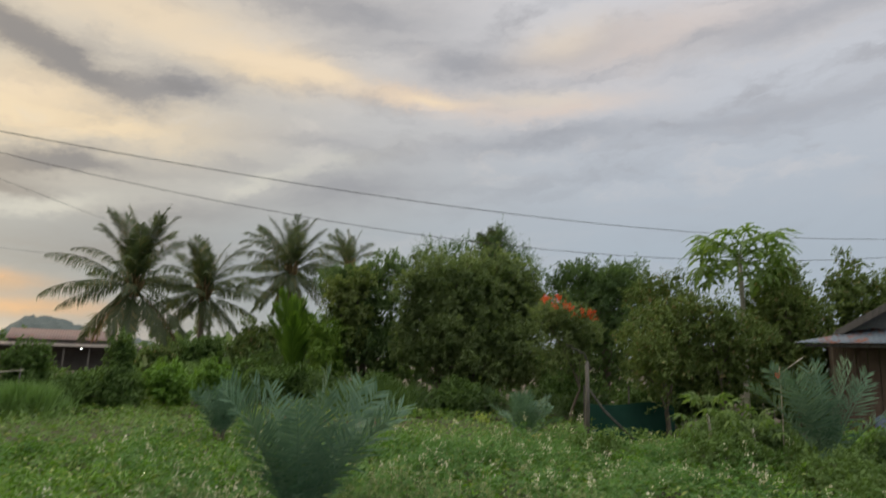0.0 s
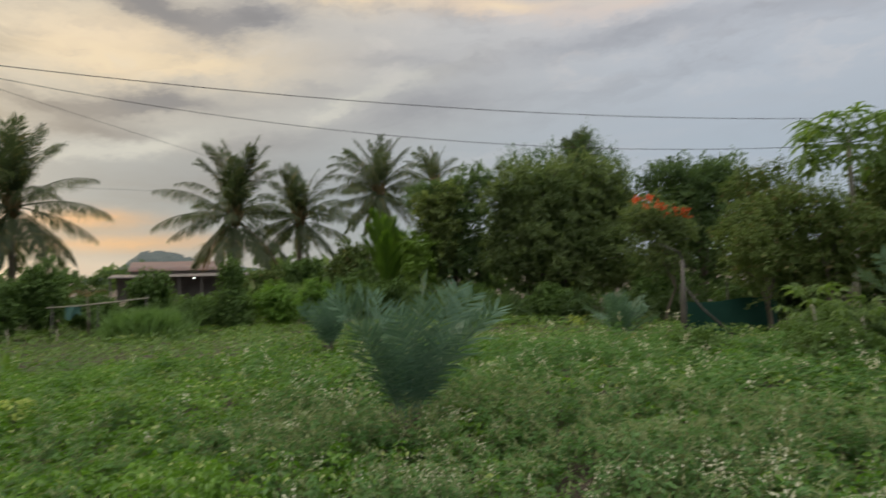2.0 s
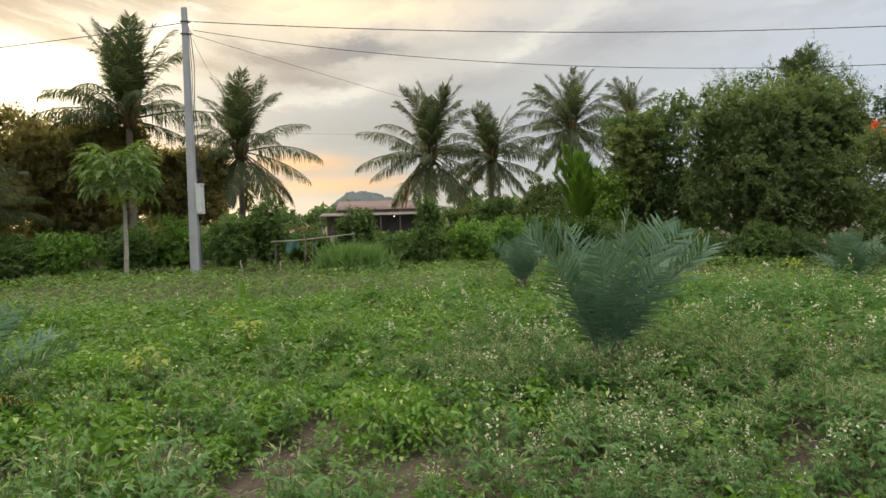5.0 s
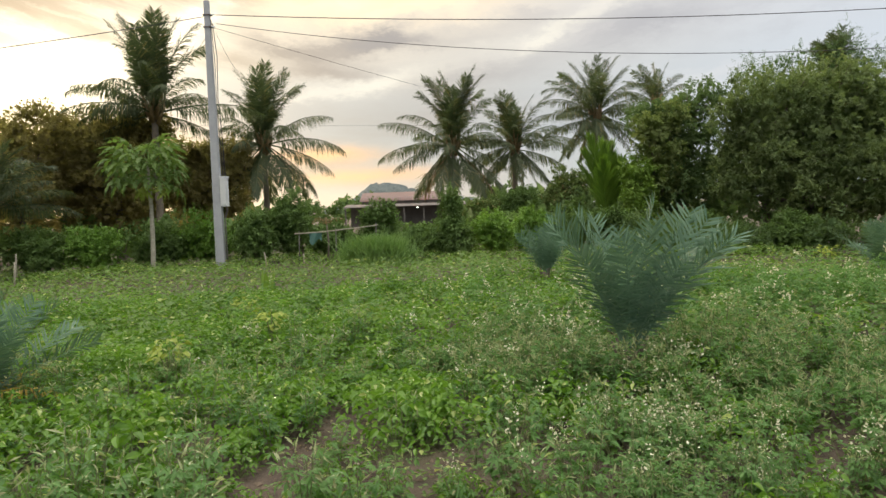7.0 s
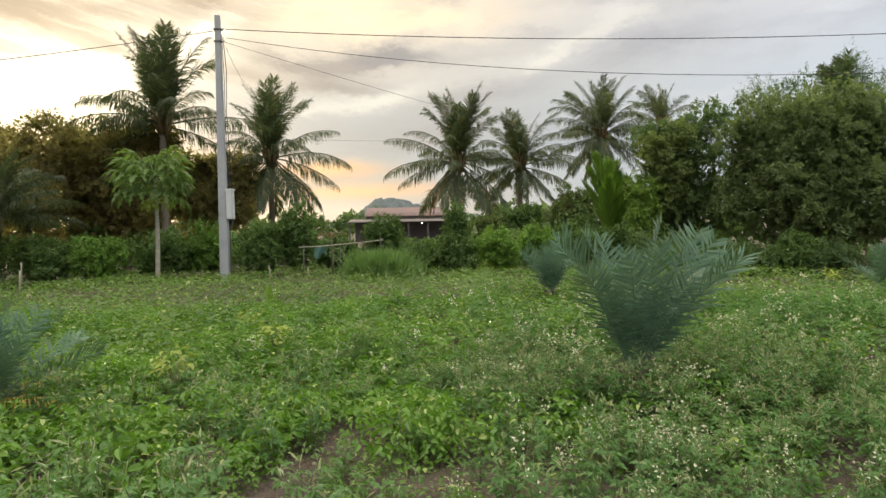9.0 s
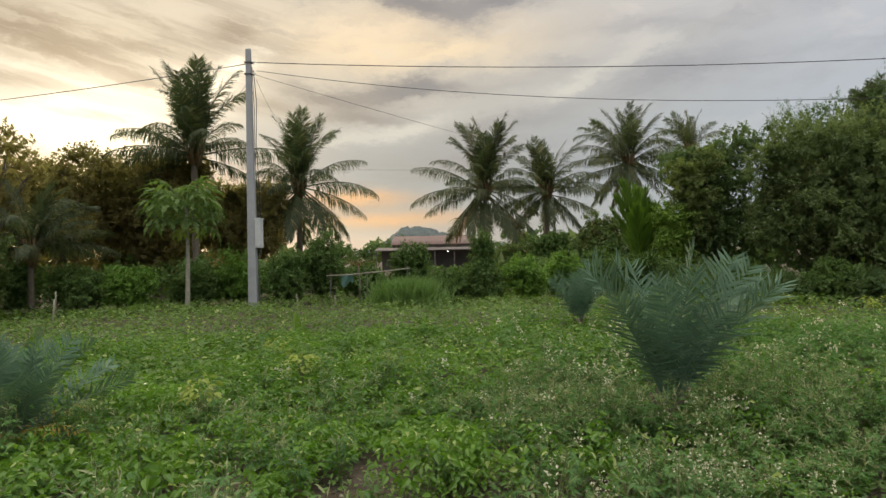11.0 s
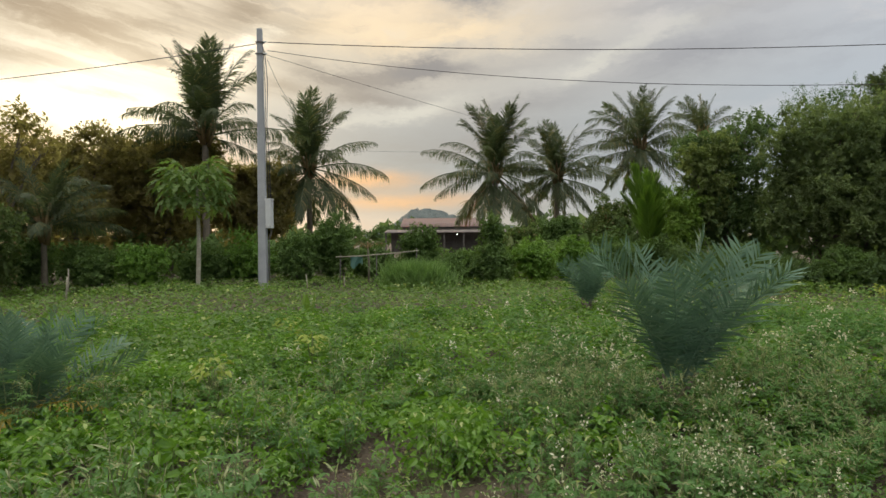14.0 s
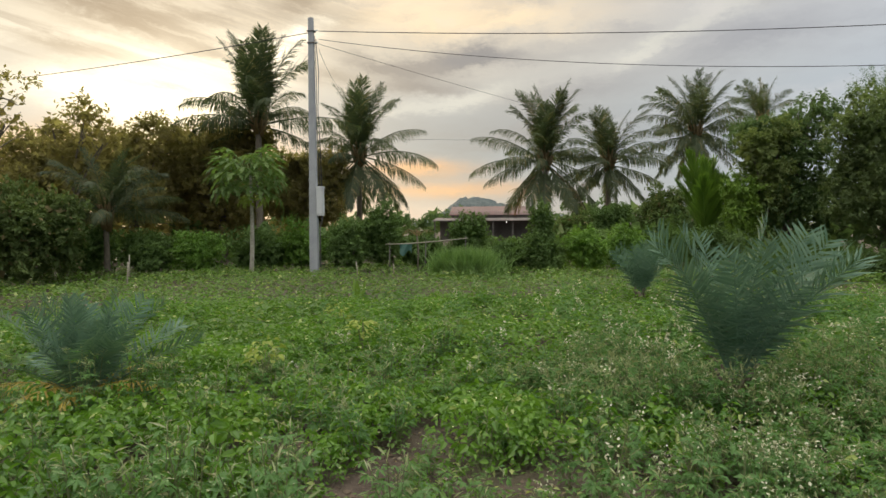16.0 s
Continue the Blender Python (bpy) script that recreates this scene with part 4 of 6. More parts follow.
# leaves by their lift and the way they point (90: towards -x), some with a length
UPRIGHT = [(88, 60, 0.9), (80, 88), (80, -92), (80, 55, 1.02), (80, -50), (80, 195, 0.85), (70, 72, 0.97), (70, -78, 0.95)]
COLUMN = [(88, 60, 0.95), (85, 215, 0.95), (85, 100, 0.97), (85, -75, 0.95), (80, 15, 0.85), (80, 185, 0.82), (80, 80, 0.95), (80, -100, 0.92), (74, 70, 0.9), (74, -60, 0.9)]
SKIRT = [(74, 20, 0.75), (70, 190, 0.75), (58, 30, 0.65), (58, 210, 0.65), (36, 150, 0.7), (36, -150, 0.7), (36, 40, 0.7), (36, -40, 0.7), (58, 175, 0.6), (36, 8, 0.6), (14, 165, 0.7), (-10, 20, 0.75), (-38, 180), (-38, 0), (-38, 45), (-38, -45), (-38, 135), (-38, -135)]
BACK = [(58, 20, 0.7), (58, 200, 0.7), (36, 60, 0.7), (36, -120, 0.7), (58, 175), (36, 150), (36, 8), (14, -25), (-38, 180), (-38, 0), (-38, 110, 0.9), (-38, -110, 0.9), (-10, 170), (-10, 145), (-10, -150), (-38, 45), (-38, -45), (14, 130)]
palm(-11.2, 26.7, 5.7, "tall coconut palm standing against the evening glow", 1.04, 1, [], trunk=0.17, plain=COLUMN + [f for f in SKIRT if f[0] > -38] + [
    (80, 88, 1.0), (58, 86, 0.88), (36, 96, 0.78), (36, 78, 0.85), (14, 92, 0.8), (-10, 84, 0.85), (70, -84, 0.95), (58, -96, 0.62), (36, -70, 0.6), (14, -90, 1.02), (-10, -78, 0.8), (14, 120, 0.8), (14, 60, 0.8)])
palm(-7.8, 30.0, 4.6, "coconut palm with drooping lower fronds against the light", 0.95, 2, [], trunk=0.15, dead=1, plain=COLUMN + SKIRT + [
    (70, 92, 0.85), (58, 96, 0.7), (70, -92, 0.86), (36, -86, 0.86), (14, -92, 0.97), (-10, -84, 0.98), (-38, -96, 0.95), (-38, -75, 0.9), (36, 90, 0.7), (14, 95, 0.8), (-10, 80, 0.85), (-38, 90, 0.9), (14, 60, 0.7)])
palm(0.65, 32.0, 4.5, "coconut palm with a dense upright crown", 0.92, 3, [], trunk=0.15, dead=3, plain=COLUMN + SKIRT + [
    (80, -78, 1.06), (80, -95, 1.0), (80, 80, 1.0), (70, 92, 0.9), (70, -88, 0.8), (58, 92, 0.85), (36, 92, 1.0), (14, 86, 1.0), (-10, 94, 0.95), (-38, 76), (36, -90, 0.7), (14, -84, 0.75), (-10, -92, 0.85), (-38, -74, 1.08), (-38, -100, 0.9), (14, 130, 0.8)])
palm(3.75, 33.8, 4.5, "coconut palm with spreading fronds and bare trunk", 0.73, 4, [], trunk=0.16, plain=SKIRT + [
    (88, 0), (88, 180), (85, 90), (80, 90, 0.9), (80, -90), (80, 65, 0.9), (80, 180, 0.8), (70, -82, 1.08), (70, 100, 0.85), (58, 88, 0.85), (58, -95, 0.8), (36, -90, 1.05), (14, -88, 1.1), (-10, -85, 1.1), (36, 90), (14, 88, 1.05), (-10, 95), (-38, 80), (-38, -80), (58, 0, 0.7), (-10, 60), (14, -120)])
palm(8.35, 36.0, 6.1, "coconut palm with arching fronds behind the bushes", 0.82, 5, [], trunk=0.15, plain=UPRIGHT + BACK + [
    (88, -90, 0.98), (70, 80, 0.95), (70, -100, 0.95), (58, 90, 1.05), (58, -90, 1.05), (58, 110), (58, -70), (36, 90), (36, -90), (14, 92), (14, -88), (-10, 90), (-10, -90), (-38, 95), (-38, -95)])
palm(12.6, 39.0, 7.0, "far coconut palm behind the trees", 0.64, 6, [], trunk=0.13, plain=[(80, 0, 0.8), (80, 180, 0.8), 
    (88, 60), (80, 90), (80, -90), (70, -85), (70, 95), (58, 90), (58, -90), (36, 95), (36, -80), (14, 90), (14, -90), (58, 180), (70, 0)])
palm(13.75, 23.6, 5.3, "coconut palm rising out of the broad tree", 0.45, 7, [(88, 5), (85, 6), (80, 6)], trunk=0.13, plain=[(80, 90), (80, -90), (70, 100, 0.9), (70, -80, 0.95)])
palm(6.25, 25.3, 0.5, "young yellow-green coconut palm with upright fronds", 1.0, 8, [(86, 5)], COCO_Y, trunk=0.12, name="young_coconut_palm", group="young coconut palms", plain=[
    (86, 0), (86, 95), (86, 270), (86, 140, 0.95), (76, 100, 0.85), (76, -85, 0.85), (76, 180, 0.9), (40, 95, 0.7)])
palm(-12.6, 18.6, 1.9, "young coconut palm with drooping pale fronds", 0.56, 9, [(74, 3), (58, 5), (36, 6), (14, 5)], COCO, trunk=0.10, name="young_coconut_palm", group="young coconut palms", plain=[(88, 0), (80, 90), (80, -90), (58, -88), (58, 80)])

DATE = {e: [frond("frond", "date", 1.5, e, bow, 34, 0.43, 0.03, 0.20, 0.023, 1300 + 10 * e + k, stem=0.016, bare=0.24, leans=(-4, 16, 46), twist=0.6, taper=(0.45, 0.6, 1.0, 0.95, 0.4)) for k in range(3)] for e, bow in {85: 10, 78: 14, 70: 18, 62: 20, 55: 26, 40: 30, 22: 26}.items()}
DATE_DRY = [frond("dry_frond", "date_dead", 1.0, 18, 40, 26, 0.28, 0.5, 0.1, 0.018, 1700 + k, stem=0.012) for k in range(2)]


def date_palm(x, y, size, seed, label, counts, dry=2, up=0.0, plain=()):
    rng = np.random.default_rng(seed)
    z = float(lay(x, y))
    root = thing("date_palm", x, y, label, "palm", "young date palms in the field", z=z)
    b = Bits()
    b.tube([(0, 0, -0.08), (0, 0, 0.12 + up), (0, 0, 0.3 + up)], np.array([0.10, 0.12, 0.05]) * size, 8)
    for k in range(14):
        a = k * 2.4
        b.tube([(0.08 * size * math.cos(a), 0.08 * size * math.sin(a), 0.02 + 0.015 * k), (0.17 * size * math.cos(a), 0.17 * size * math.sin(a), 0.16 + 0.02 * k)], [0.03 * size, 0.012 * size], 5)
    part("stump", b.mesh("stump", "bark", True), root, "short stump of old leaf bases")
    turn = rng.uniform(0, 360)
    for e, n in counts:
        for k in range(n):
            turn += 137.5 + rng.normal(0, 12)
            part("frond", DATE[e][k % 3], root, m=pose(0, 0, 0.18 + up, rng.normal(0, 4), rng.normal(0, 5), turn) @ Matrix.Scale(size * rng.uniform(0.85, 1.1), 4))
    for k, (e, yaw, *scale) in enumerate(plain):
        part("frond", DATE[e][k % 3], root, m=pose(0, 0, 0.18 + up, rng.normal(0, 3), rng.normal(0, 4), yaw + rng.normal(0, 5)) @ Matrix.Scale(size * (scale[0] if scale else rng.uniform(0.9, 1.05)), 4))
    for k in range(dry):
        turn += 137.5
        part("dry_frond", DATE_DRY[k % 2], root, "dry yellow-brown frond", pose(0, 0, 0.15, 0, 0, turn) @ Matrix.Scale(max(size, 0.8), 4))
    return root


date_palm(1.69, 6.1, 0.97, 21, "young blue-green date palm growing among the weeds", [], 0, plain=[
    (62, 92, 1.0), (70, 76, 1.03), (78, 86, 1.0), (78, 40, 0.92), (85, 0, 0.82), (78, -80, 1.02), (70, -66, 1.0), (70, -100, 1.0), (55, -90, 1.08), (62, -108, 0.95), (70, 150, 0.9), (70, -150, 0.88),
    (78, 180, 0.9), (62, 118, 0.85), (62, -165, 0.78), (70, 20, 0.82), (55, -84, 1.06)])
date_palm(1.88, 12.4, 0.64, 22, "smaller blue-green date palm behind the nearer one", [(85, 3), (78, 6), (70, 6), (62, 3)], 0)
date_palm(7.75, 11.7, 0.64, 23, "blue-green date palm with one yellow frond by the thicket", [(85, 4), (70, 8), (55, 8), (40, 2)], 2)
date_palm(9.4, 6.35, 1.05, 24, "large blue-green date palm before the hut", [], 1, up=0.15, plain=[
    (70, 35), (70, 50, 1.0), (70, 18, 0.95), (55, 40, 0.95), (85, 35), (85, -145, 1.0), (78, -145), (70, -150, 0.95), (70, -118, 0.9), (70, 120, 0.9), (85, -60), (78, 80, 0.9), (55, -150, 0.8), (78, 0, 0.9)])
date_palm(-3.8, 5.3, 0.66, 25, "small date palm with dry yellow fronds at its base", [(85, 3), (78, 4), (70, 6), (62, 5), (55, 6), (40, 4)], 6, up=-0.15)


# ---- papaya trees ----
def papaya_leaf(name, seed, mat="papaya"):
    """A hand-shaped leaf, seven deep lobes with side points, on a long stalk along +y."""
    rng = np.random.default_rng(seed)
    b = Bits()
    s = np.linspace(0, 1, 6)[:, None]
    stalk = np.hstack([0 * s, s * 0.9, 0.10 * np.sin(s * 2.6)])
    b.tube(stalk, np.linspace(0.016, 0.009, 6), 5)
    hub = stalk[-1]
    for k, a in enumerate(np.radians([-140, -95, -48, 0, 48, 95, 140])):
        ln = (0.36, 0.44, 0.50, 0.54, 0.50, 0.44, 0.36)[k] * rng.uniform(0.9, 1.1)
        d, w = np.array((math.sin(a), math.cos(a), 0.0)), np.array((math.cos(a), -math.sin(a), 0.0))
        prof = [(0.0, 0.02, 0.0), (0.3, 0.045, 0.02), (0.42, 0.035, 0.0), (0.54, 0.11, -0.03), (0.62, 0.03, -0.06), (0.74, 0.075, -0.11), (0.82, 0.025, -0.15), (1.0, 0.0, -0.26)]
        v = []
        for f, half, z in prof:
            c = hub + d * ln * f + np.array((0, 0, z * ln * 2.2))
            v += [c - w * half * ln * 2 + (0, 0, 0.02), c, c + w * half * ln * 2 + (0, 0, 0.02)]
        q = []
        for n in range(len(prof) - 1):
            q += [(3 * n, 3 * n + 1, 3 * n + 4, 3 * n + 3), (3 * n + 1, 3 * n + 2, 3 * n + 5, 3 * n + 4)]
        b.add(v, q)
    return b.mesh(name, mat)


PAPAYA = [papaya_leaf("leaf", 80 + k) for k in range(3)]
PAPAYA_OLD = papaya_leaf("yellow_leaf", 89, "yellow")


def papaya(x, y, hub, size, seed, label, n, trunk=0.06, old=1, group="papaya trees", lifts=(55, -37)):
    rng = np.random.default_rng(seed)
    root = thing("papaya_tree", x, y, label, "papaya tree", group, z=float(lay(x, y)))
    s = np.linspace(0, 1, 9)
    b = Bits()
    b.tube(np.stack([0.05 * np.sin(s * 3), 0.03 * s, -0.1 + (hub + 0.15) * s], 1), trunk * (1.1 - 0.45 * s), 8)
    part("trunk", b.mesh("trunk", "pale_bark", True), root, "pale slender trunk")
    turn = rng.uniform(0, 360)
    for k in range(n):
        turn += 137.5
        lift = lifts[0] + (lifts[1] - lifts[0]) * (k / n) + rng.normal(0, 6)
        m = pose(0.05 * math.sin(3), 0.03, hub - 0.25 * k / n, lift, 0, turn) @ Matrix.Scale(size * rng.uniform(0.8, 1.1), 4)
        part("leaf", PAPAYA[k % 3], root, m=m)
    for k in range(old):
        turn += 137.5
        part("yellow_leaf", PAPAYA_OLD, root, "yellowed old leaf", pose(0, 0, hub - 0.3, -55, 0, turn) @ Matrix.Scale(size * 0.7, 4))
    return root


papaya(-8.72, 20.05, 3.25, 1.0, 1, "slim papaya tree with a pale trunk beside the power pole", 52, 0.07, 4, lifts=(38, -30))
papaya(15.0, 12.4, 4.75, 1.1, 2, "tall papaya tree with wide drooping leaves above the thicket", 40, 0.08, 0, lifts=(32, -32))
papaya(9.3, 8.4, 0.9, 0.52, 3, "low young papaya plant with light green leaves", 16, 0.035, 2)
papaya(9.9, 8.0, 0.7, 0.42, 4, "low young papaya plant with light green leaves", 12, 0.03, 1)


# ---- power pole and wires ----
pole = thing("power_pole", -6.65, 20.0, "grey weathered concrete power pole at the edge of the field", "pole", z=float(lay(-6.5, 20.0)))
pole.matrix_basis = pole.matrix_basis @ pose(0, 0, 0, 0, -0.1, 0)
b = Bits()
prof = [(-0.135, -0.09), (-0.12, -0.105), (0.12, -0.105), (0.135, -0.09), (0.135, 0.09), (0.12, 0.105), (-0.12, 0.105), (-0.135, 0.09)]
rings = []
for z, f in ((-0.3, 1.0), (0.0, 1.0), (2.0, 0.9), (4.0, 0.78), (6.0, 0.66), (7.82, 0.55), (7.86, 0.48)):
    rings += [(x * f, y * f, z) for x, y in prof]
quads = [(r * 8 + k, r * 8 + (k + 1) % 8, r * 8 + 8 + (k + 1) % 8, r * 8 + 8 + k) for r in range(6) for k in range(8)]
b.add(rings, quads)
b.add(rings[-8:], [(0, 1, 2, 3), (0, 3, 4, 7), (4, 5, 6, 7)])
part("shaft", b.mesh("shaft", "concrete"), pole)
b = Bits().box((0.13, -0.14, 1.85), (0.31, 0.10, 2.70))
b.box((0.12, -0.155, 2.69), (0.325, 0.12, 2.74))
box = part("meter_box", b.mesh("meter_box", "box"), pole, "pale grey metal meter box")
part("box_door", Bits().box((0.15, -0.158, 1.9), (0.29, -0.141, 2.65)).mesh("box_door", "box"), box)
part("conduit", Bits().tube([(0.27, -0.02, 1.86), (0.27, -0.02, 1.7), (0.2, -0.02, 1.5), (0.2, -0.02, 0.0)], [0.02] * 4, 6).mesh("conduit", "iron"), pole)
part("service_cable", Bits().tube([(0.16, -0.05, 7.2), (0.24, -0.06, 6.2), (0.20, -0.06, 5.0), (0.25, -0.06, 4.0), (0.27, -0.02, 2.75)], [0.012] * 5, 5).mesh("service_cable", "wire"), pole)
part("service_cable", Bits().tube([(0.12, -0.05, 7.3), (0.17, -0.07, 6.0), (0.16, -0.07, 4.6), (0.21, -0.03, 2.75)], [0.01] * 4, 5).mesh("service_cable", "wire"), pole)
for z in (7.45, 7.1):
    b = Bits().box((-0.112, -0.09, z - 0.015), (0.125, 0.09, z + 0.015))
    br = part("bracket", b.mesh("bracket", "iron"), pole)
    s = np.linspace(0, 1, 7)
    part("insulator", Bits().tube(np.stack([0.11 + 0.12 * s, 0 * s - 0.05, 0 * s + z], 1), 0.012 + 0.014 * np.array([0, 1, 0.3, 1, 0.3, 1, 0]), 8).mesh("insulator", "box"), br, "small pale insulator")


def wire(name, a, b_, sag, r, label, n=40, twist=0.0):
    a, b_ = np.array(a, float), np.array(b_, float)
    s = np.linspace(0, 1, n)[:, None]
    pts = a + (b_ - a) * s
    pts[:, 2] -= 4 * sag * (s * (1 - s))[:, 0]
    base = new(name, Bits().tube(pts, [r] * n, 5).mesh(name, "wire", True))
    return tagged(base, label, "wire", "power wires")


wire("power_wire", (-6.4, 19.95, 7.45), (46.0, 19.27, 9.87), 1.55, 0.0125, "thick dark power wire running from the pole", 70)
wire("power_wire", (-6.4, 19.95, 7.2), (46.0, 9.0, 11.05), 3.85, 0.009, "thinner dark power wire below the upper one", 70)
wire("power_wire", (-6.7, 20.05, 7.45), (-45.0, 31.26, 8.84), 0.66, 0.0125, "dark power wire running from the pole")
wire("service_wire", (-6.5, 20.0, 7.1), (22.05, 62.0, 6.51), 0.4, 0.0065, "thin wire running from the pole over the house")
wire("service_wire", (-6.45, 20.05, 6.95), (-8.15, 29.0, 7.4), 0.25, 0.006, "thin wire running down from the pole")
wire("service_wire", (-6.7, 20.05, 6.9), (-11.0, 26.5, 6.2), 0.1, 0.006, "thin stay wire of the pole")
wire("far_wire", (-26.0, 48.0, 8.3), (34.0, 48.5, 6.5), 0.05, 0.008, "far thin wire behind the palms")


# ---- the house far behind ----
house = thing("farmhouse", -4.2, 62.0, "low farmhouse with faded red and grey sheet roofs behind bushes", "house")
WALLS = [((-4.2, 0.0, -0.1), (-1.9, 0.15, 2.1)), ((-0.9, 0.0, -0.1), (5.6, 0.15, 2.1)), ((-1.9, 0.0, 2.0), (-0.9, 0.15, 2.1)), ((-4.2, 0.15, -0.1), (-4.05, 6.0, 2.1)), ((5.45, 0.15, -0.1), (5.6, 6.0, 2.1)),
         ((-4.2, 6.0, -0.1), (5.6, 6.15, 2.1)), ((-3.2, 0.45, 2.1), (4.4, 0.6, 2.44)), ((-3.2, 5.6, 2.1), (4.4, 5.75, 2.44))]
for lo, hi in WALLS:
    part("wall", Bits().box(lo, hi).mesh("wall", "hut_wall"), house)
part("door", Bits().box((-1.88, 0.05, 0.0), (-0.92, 0.10, 1.98)).mesh("door", "plank"), house, "dark wooden door")


def sheet_roof(name, mat, x0, x1, y0, z0, y1, z1, parent, waves, thick=0.03, label=""):
    """A corrugated sloping sheet from its eave (y0, z0) up to (y1, z1), its waves running up the slope."""
    xs = np.linspace(x0, x1, waves * 4 + 1)
    h = 0.018 * np.sin(np.arange(len(xs)) * np.pi / 2)
    n = len(xs)
    v = np.vstack([np.stack([xs, np.full(n, yy), zz + h + dz], 1) for yy, zz in ((y0, z0), (y1, z1)) for dz in (0.0, -thick)])
    k = np.arange(n - 1)
    q = np.vstack([np.stack([k, k + 1, k + 1 + 2 * n, k + 2 * n], 1), np.stack([k + 1 + n, k + n, k + 3 * n, k + 1 + 3 * n], 1), np.stack([k + n, k + n + 1, k + 1, k], 1), np.stack([k + 2 * n, k + 2 * n + 1, k + 3 * n + 1, k + 3 * n], 1)])
    return part(name, Bits().add(v, q).mesh(name, mat, True), parent, label)


sheet_roof("lower_roof", "roof_grey", -4.6, 6.4, -2.3, 1.88, 0.6, 2.16, house, 60, label="pale grey lower roof over the veranda")
sheet_roof("upper_roof", "roof_red", -3.4, 4.6, 0.3, 2.42, 3.1, 3.27, house, 40, label="faded red upper roof")
sheet_roof("upper_roof", "roof_red", -3.4, 4.6, 5.9, 2.42, 3.1, 3.27, house, 40)
part("gable", Bits().add([(-3.3, 0.3, 2.4), (-3.3, 5.9, 2.4), (-3.3, 3.1, 3.22)], (), [(0, 1, 2)]).mesh("gable", "hut_wall"), house)
for x in np.linspace(-4.4, 6.1, 7):
    part("post", Bits().box((x - 0.06, -2.1, -0.1), (x + 0.06, -1.98, 1.88)).mesh("post", "wood"), house)
for x in (-3.0, 1.2, 3.8):
    w = part("window", Bits().box((x - 0.5, -0.03, 0.9), (x + 0.5, 0.0, 1.7)).mesh("window", "wood"), house)
    part("shutter", Bits().box((x - 0.44, -0.05, 0.96), (x + 0.44, -0.03, 1.64)).mesh("shutter", "hut_wall"), w)
s = np.linspace(0, np.pi, 7)
lampo = thing("porch_lamp", -2.15 , 59.75, "small lit lamp under the house's veranda roof", "lamp", z=1.72)
part("bulb", Bits().tube(np.stack([0 * s, 0 * s, -0.035 * np.cos(s)], 1), 0.001 + 0.035 * np.sin(s), 8).mesh("bulb", "bulb", True), lampo)
part("cord", Bits().tube([(0, 0, 0.05), (0, 0, 0.17)], [0.008, 0.008], 5).mesh("cord", "wire"), lampo)


# ---- the hut to the right ----
hut = thing("hut", 12.95, 9.3, "brown wooden hut with a rusted tin awning and dark gable roof", "hut", turn=-54.0)
b = Bits()
for k in range(26):
    x = 0.62 + k * 0.21
    part("wall_board", Bits().box((x, 0.72 + 0.008 * (k % 3), -0.1), (x + 0.2, 0.76 + 0.008 * (k % 3), 2.5)).mesh("wall_board", "plank"), hut)
part("side_wall", Bits().box((0.62, 0.77, -0.1), (0.68, 5.2, 2.5)).box((6.0, 0.77, -0.1), (6.06, 5.2, 2.5)).box((0.62, 5.2, -0.1), (6.06, 5.26, 2.5)).mesh("side_wall", "plank"), hut)
for k in range(8):
    # the awning's end is cut obliquely
    xs = np.linspace(-0.1 + k * 0.82, 0.74 + k * 0.82, 33)
    deep = np.clip((xs + 0.14) / 1.75, 0.02, 1.0)
    h = 0.008 * np.sin(np.arange(33) * np.pi / 2) + 0.006 * (k % 2)
    v = np.vstack([np.stack([xs, -0.12 + 1.07 * f, 2.30 + 0.40 * f + h + dz], 1) for f in (0 * xs, deep) for dz in (0.0, -0.005)])
    n = np.arange(32)
    q = np.vstack([np.stack([n, n + 1, n + 67, n + 66], 1), np.stack([n + 34, n + 33, n + 99, n + 100], 1), np.stack([n + 33, n + 34, n + 1, n], 1), np.stack([n + 66, n + 67, n + 100, n + 99], 1)])
    part("tin_sheet", Bits().add(v, q).mesh("tin_sheet", "tin", True), hut, "bluish tin sheet with rust stains" if k < 1 else "")
part("gable_wall", Bits().add([(0.85, 0.80, 2.55), (6.0, 0.80, 2.55), (3.42, 0.80, 4.1), (0.85, 0.84, 2.55), (6.0, 0.84, 2.55), (3.42, 0.84, 4.1)], [(0, 1, 4, 3), (1, 2, 5, 4), (2, 0, 3, 5)], [(0, 2, 1), (3, 4, 5)]).mesh("gable_wall", "roof_dark"), hut, "dark shaded gable")
for sx in (-1, 1):
    ap, ea = (3.42, 4.22), (3.42 + sx * 2.75, 2.56)
    v = [(ap[0], 0.45, ap[1]), (ea[0], 0.45, ea[1]), (ea[0], 5.5, ea[1]), (ap[0], 5.5, ap[1])]
    v += [(x, y, z - 0.05) for x, y, z in v]
    part("roof_slope", Bits().add(v, [(0, 1, 2, 3), (7, 6, 5, 4), (0, 4, 5, 1), (1, 5, 6, 2), (2, 6, 7, 3), (3, 7, 4, 0)]).mesh("roof_slope", "roof_dark"), hut)
    v = [(ap[0], 0.40, ap[1] + 0.02), (ea[0], 0.40, ea[1] + 0.02), (ea[0], 0.447, ea[1] + 0.02), (ap[0], 0.447, ap[1] + 0.02)]
    v += [(x, y, z - 0.16) for x, y, z in v]
    part("barge_board", Bits().add(v, [(0, 1, 2, 3), (7, 6, 5, 4), (0, 4, 5, 1), (1, 5, 6, 2), (2, 6, 7, 3), (3, 7, 4, 0)]).mesh("barge_board", "wood"), hut, "grey weathered barge board")
